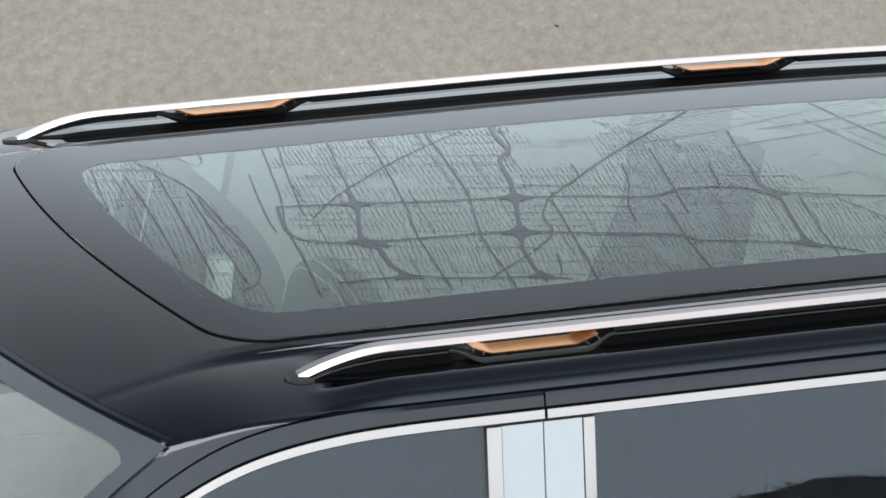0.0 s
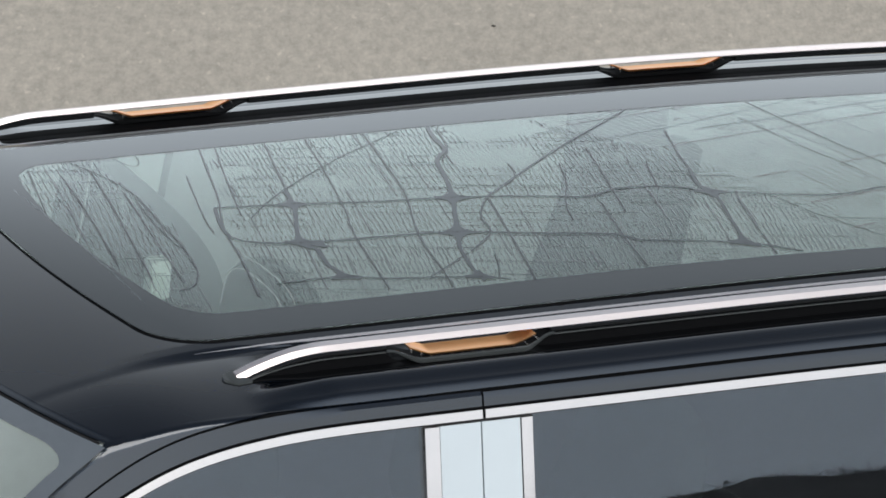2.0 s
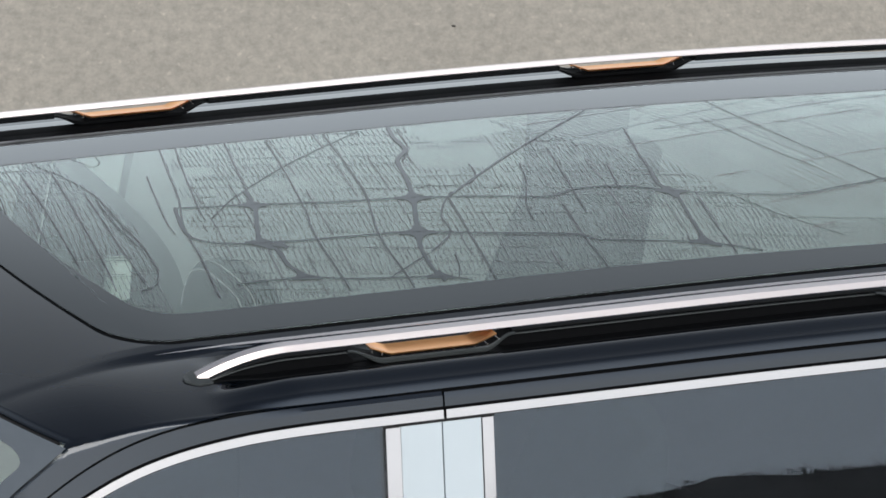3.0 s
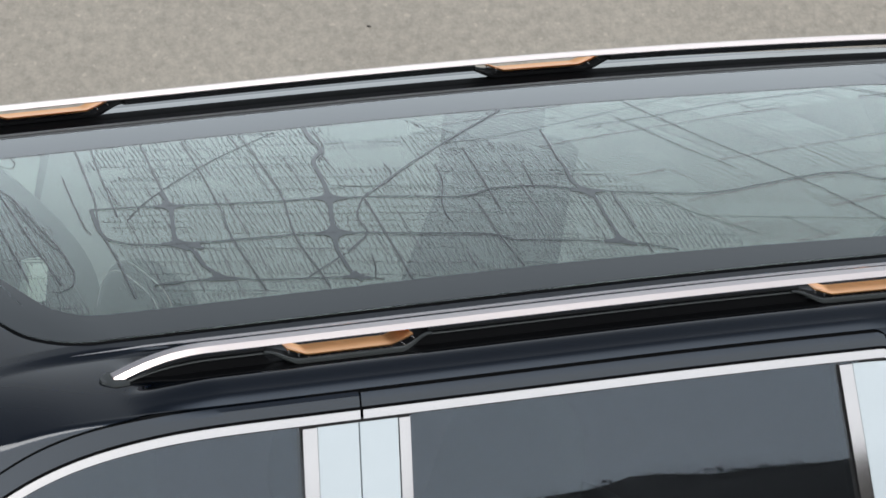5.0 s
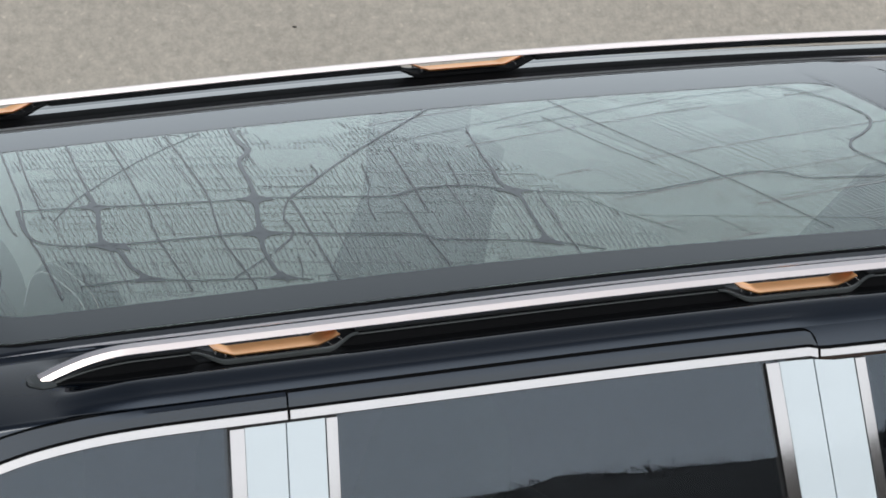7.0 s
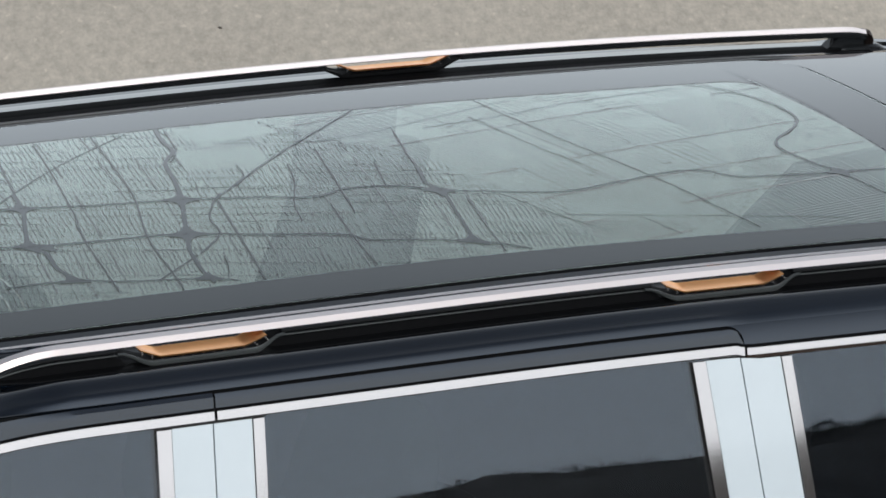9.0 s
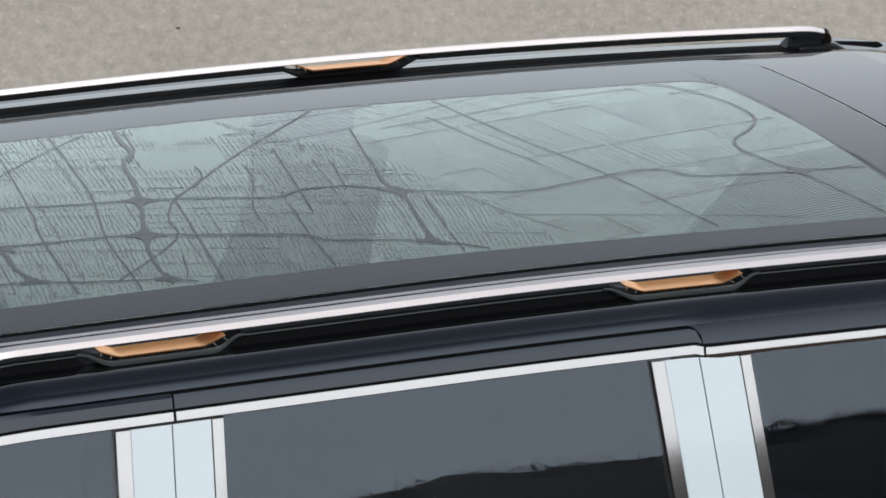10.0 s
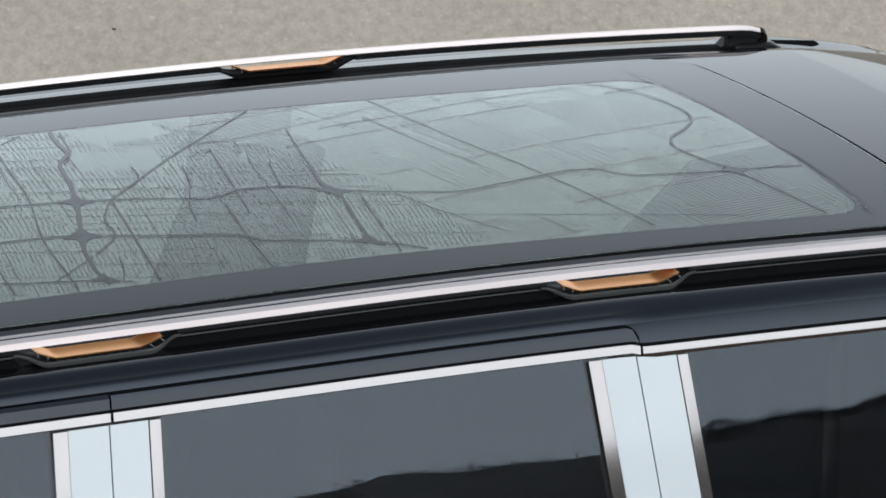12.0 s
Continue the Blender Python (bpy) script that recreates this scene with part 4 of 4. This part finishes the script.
def open_land(x, y):
    for cx, cy, rx, ry, turn in ((0.575, 0.16, 0.085, 0.055, -0.2), (0.66, 0.33, 0.09, 0.05, 0.1), (1.02, 0.21, 0.05, 0.03, 0.2), (1.40, 0.26, 0.05, 0.03, 0.2), (1.55, 0.31, 0.06, 0.02, 0.2), (1.62, -0.02, 0.07, 0.028, 0.1), (1.21, -0.33, 0.11, 0.035, -0.25),
                                 (1.43, -0.24, 0.06, 0.03, -0.2), (1.07, -0.14, 0.05, 0.03, -0.2), (1.13, 0.02, 0.025, 0.015, 0), (0.03, 0.23, 0.05, 0.022, 0.1), (0.19, 0.10, 0.05, 0.02, 0), (1.50, 0.13, 0.04, 0.02, 0.2)):
        c, s = math.cos(turn), math.sin(turn)
        dx, dy = x - cx, y - cy
        if max(abs((dx * c + dy * s) / rx), abs((-dx * s + dy * c) / ry)) < 1:
            return True
    return False


def zone(x, y):
    return 1 if x > 0.98 - (0.60 if y > 0 else 0.25) * y else 0


def cell(x, y, z):
    return zone(x, y) == z and not water(x, y) and not open_land(x, y) and on_map(x, y)


def run(p, q, z, w, bits=8):
    """A street drawn as far as the land allows."""
    d = (q - p) / bits
    for i in range(bits):
        a, b = p + d * i, p + d * (i + 1)
        if cell(a.x, a.y, z) and cell(b.x, b.y, z):
            (lane if z else street).quad(a, b, w)


def town(z, along, across, pitch, lo, hi, gap, w, x0, x1, keep=0.9):
    """Long streets side by side."""
    e1, e2 = Vector((*across, 0)).normalized(), Vector((*along, 0)).normalized()
    a = -1.0
    while a < 3.2:
        step = pitch * rs.uniform(0.8, 1.25)
        if noise.noise(Vector((a * 8, z * 5.0 + pitch * 100, 1.3))) > 0.22:
            step *= 1.6
        b = -0.9 + rs.uniform(0, 0.1)
        while b < 0.9:
            ln = rs.uniform(lo, hi)
            p, q = e1 * a + e2 * b, e1 * a + e2 * (b + ln)
            b += ln + gap * rs.uniform(0.3, 1.6)
            m = (p + q) / 2
            if not x0 < m.x < x1 or rs.random() > keep + 0.5 * noise.noise(Vector((m.x * 6, m.y * 6, z * 3.1 + pitch * 70))):
                continue
            run(p, q, z, w * rs.uniform(0.75, 1.25))
        a += step


def comb(along, across, pitch, rows, count, w, x0, x1, keep):
    """Blocks of short side streets, evenly set, with a through street at their foot."""
    e1, e2 = Vector((*across, 0)).normalized(), Vector((*along, 0)).normalized()
    b = -0.75
    while b < 0.75:
        ln = rs.uniform(*rows)
        a = -0.9 + rs.uniform(0, 0.1)
        while a < 2.0:
            n, step = rs.randint(*count), pitch * rs.uniform(0.88, 1.15)
            lift, cut_off = rs.uniform(-0.006, 0.006), rs.uniform(0.80, 0.96)
            mid = e1 * (a + n * step / 2) + e2 * (b + ln / 2)
            if x0 < mid.x < x1 and rs.random() < keep + 0.55 * noise.noise(Vector((mid.x * 5, mid.y * 5, 2.2))):
                thin = w * rs.uniform(0.7, 1.2)
                for i in range(n):
                    p = e1 * (a + i * step) + e2 * (b + lift)
                    run(p, p + e2 * ln * (cut_off if rs.random() < 0.8 else rs.uniform(0.3, 0.9)), 0, thin, 4)
                    if rs.random() < 0.10:
                        q = p + e2 * ln * rs.uniform(0.2, 0.8)
                        run(q, q + e1 * step * rs.uniform(0.5, 1.0), 0, 0.0012, 1)
                if rs.random() < 0.55:
                    p = e1 * a + e2 * (b + lift + ln * cut_off)
                    run(p, p + e1 * n * step, 0, 0.0022, 6)
            a += n * step + pitch * rs.uniform(0.2, 1.2)
        b += ln


def quarters(along, across):
    """The far town: blocks hatched with fine lanes one way or the other, some left open."""
    e1, e2 = Vector((*across, 0)).normalized(), Vector((*along, 0)).normalized()
    b = -0.72
    while b < 0.72:
        tall = rs.uniform(0.11, 0.27)
        a = 0.45 + rs.uniform(0, 0.08)
        while a < 2.2:
            wide = rs.uniform(0.10, 0.32)
            o = e1 * a + e2 * b
            kind = rs.random()
            if kind < 0.74:
                step = rs.choice((0.010, 0.012, 0.015, 0.019))
                w = rs.uniform(0.0008, 0.0013)
                c = 0.0
                while c < wide - 0.003:
                    p = o + e1 * c
                    run(p, p + e2 * tall * rs.uniform(0.93, 1.0), 1, w, 6)
                    if rs.random() < 0.08:
                        p += e2 * tall * rs.uniform(0.2, 0.8)
                        run(p, p + e1 * step, 1, 0.0026, 1)
                    c += step * rs.uniform(0.9, 1.1)
            elif kind < 0.94:
                step = rs.choice((0.010, 0.013, 0.017))
                c = 0.0
                while c < tall - 0.003:
                    p = o + e2 * c
                    run(p, p + e1 * wide * rs.uniform(0.8, 1.0), 1, 0.0014, 8)
                    c += step * rs.uniform(0.9, 1.1)
                run(o + e1 * wide * 0.5, o + e1 * wide * 0.5 + e2 * tall, 1, 0.0012, 4)
            if rs.random() < 0.7:
                run(o, o + e2 * tall, 1, 0.0019, 6)
            if rs.random() < 0.7:
                run(o, o + e1 * wide, 1, 0.0036, 8)
            a += wide + rs.choice((0.0, 0.004, 0.008))
        b += tall


comb((-0.225, -1), (1, -0.26), 0.0102, (0.050, 0.075), (10, 30), 0.0013, -0.45, 1.15, 1.05)
town(0, (-0.225, -1), (1, -0.26), 0.080, 0.10, 0.30, 0.05, 0.0022, -0.45, 1.15, keep=0.6)
town(0, (1, -0.26), (-0.225, -1), 0.072, 0.10, 0.40, 0.05, 0.0022, -0.45, 1.15, keep=0.6)
town(0, (1, -0.26), (-0.225, -1), 0.0105, 0.05, 0.16, 0.02, 0.0013, 0.70, 1.0, keep=0.55)
quarters((0.26, -1), (1, 0.19))
motorway.make("motorway_print", "dark printed motorways")
avenue.make("avenue_print", "dark printed avenues")
tagged(street.make("street_print", "fine grey printed streets", STREET_PRINT), kind="stuff")
tagged(lane.make("lane_print", "faint pale grey printed lanes", PALE_PRINT), kind="stuff")


# ---- weeds along the crest of the bank, seen mirrored in the windows ----
def weeds():
    rw = random.Random(3)
    v, f = [], []

    def blade(x, y, z, h, lean, w):
        k = len(v)
        az = rw.uniform(0, 6.28)
        dx, dy = math.cos(az), math.sin(az)
        v.extend([(x - w, y, z), (x + w, y, z), (x + dx * lean * 0.4 + w * 0.6, y + dy * lean * 0.4, z + h * 0.6), (x + dx * lean, y + dy * lean, z + h)])
        f.append((k, k + 1, k + 2))
        f.append((k, k + 2, k + 3))

    for _ in range(20000):
        x, y = rw.uniform(18, 50), rw.uniform(-59, -52.5)
        n = noise.noise(Vector((x * 1.6, y * 0.4, 4))) + 0.5 * noise.noise(Vector((x * 6.0, y * 0.5, 8)))
        if n < -0.1 and rw.random() < 0.7:
            continue
        blade(x, y, bank_top(x, y) - 0.02, rw.uniform(0.02, 0.065) + 0.06 * max(0, n), rw.uniform(0.01, 0.13), rw.uniform(0.004, 0.011))
    # low leafy scrub towards the far end
    for _ in range(22000):
        x, y = rw.uniform(34.6, 48), rw.uniform(-58.5, -53.5)
        n = noise.noise(Vector((x * 2.2, y * 0.5, 6))) + 0.6 * noise.noise(Vector((x * 7.0, y * 0.6, 3)))
        z = bank_top(x, y) - 0.02 + rw.random() ** 0.7 * (0.05 + 0.16 * max(0.0, n))
        w, h, t = rw.uniform(0.012, 0.034), rw.uniform(0.004, 0.011), rw.uniform(-0.5, 0.5)
        k = len(v)
        v.extend([(x - w, y, z - w * t), (x, y + 0.01, z - h), (x + w, y, z + w * t), (x, y - 0.01, z + h)])
        f.append((k, k + 1, k + 2, k + 3))
    # seeding stems with flat heads
    for _ in range(320):
        x, y = rw.uniform(18, 50), rw.uniform(-58, -53.5)
        z, h = bank_top(x, y) - 0.02, rw.uniform(0.06, 0.17)
        lx, k = rw.uniform(-0.06, 0.06), len(v)
        v.extend([(x - 0.006, y, z), (x + 0.006, y, z), (x + lx + 0.003, y, z + h), (x + lx - 0.003, y, z + h)])
        f.append((k, k + 1, k + 2, k + 3))
        for _ in range(rw.randint(5, 12)):
            px, pz, q = x + lx + rw.gauss(0, 0.018), z + h + rw.gauss(0, 0.005), rw.uniform(0.005, 0.011)
            k = len(v)
            v.extend([(px - q * 1.6, y + rw.uniform(-0.03, 0.03), pz), (px, y, pz - q * 0.5), (px + q * 1.5, y, pz + q * 0.2), (px - q * 0.3, y, pz + q * 0.6)])
            f.append((k, k + 1, k + 2, k + 3))
    me = bpy.data.meshes.new("weeds")
    me.from_pydata(v, [], f)
    me.materials.append(GRASS)
    tagged(new("weeds", me), "dry grass and seeding weeds along the bank's crest", "grass", kind="stuff")


weeds()


# ---- a few dark specks of grit on the asphalt ----
def speck(x, y, r):
    bm = bmesh.new()
    bmesh.ops.create_icosphere(bm, subdivisions=2, radius=r)
    for v in bm.verts:
        v.co = Vector((x + v.co.x * 1.3, y + v.co.y * 1.6, 0.3 * r + v.co.z * 0.45))
        v.co.z += 0.12 * r * noise.noise(v.co * 60)
    tagged(link_mesh("stone_chip", bm, GRIT), "small dark stone chip lying on asphalt", "stone", "loose stone chips")


GRIT = material("dark_stone", (0.07, 0.06, 0.05), 0.8, vary=0.2, vary_scale=80)
for x, y, r in ((3.566, 5.996, 0.005), (2.2, 5.2, 0.004), (6.1, 4.4, 0.004), (4.9, 6.5, 0.004)):
    speck(x, y, r)

# ---- thin pale wire laid in the windscreen ----
wire = []
for i in range(13):
    p = screen_point(0.116 - 0.063 * i / 12, 0.176 - 0.062 * i / 12) - Vector((0, 0, 0.0065))
    wire.append([p + Vector((0.0009 * math.cos(a), 0.0009 * math.sin(a), 0.0006 * math.sin(a))) for a in (0.3, 1.9, 3.4, 5.0)])
part("aerial_wire", loft(wire), PIN, ws, "thin pale aerial wire")
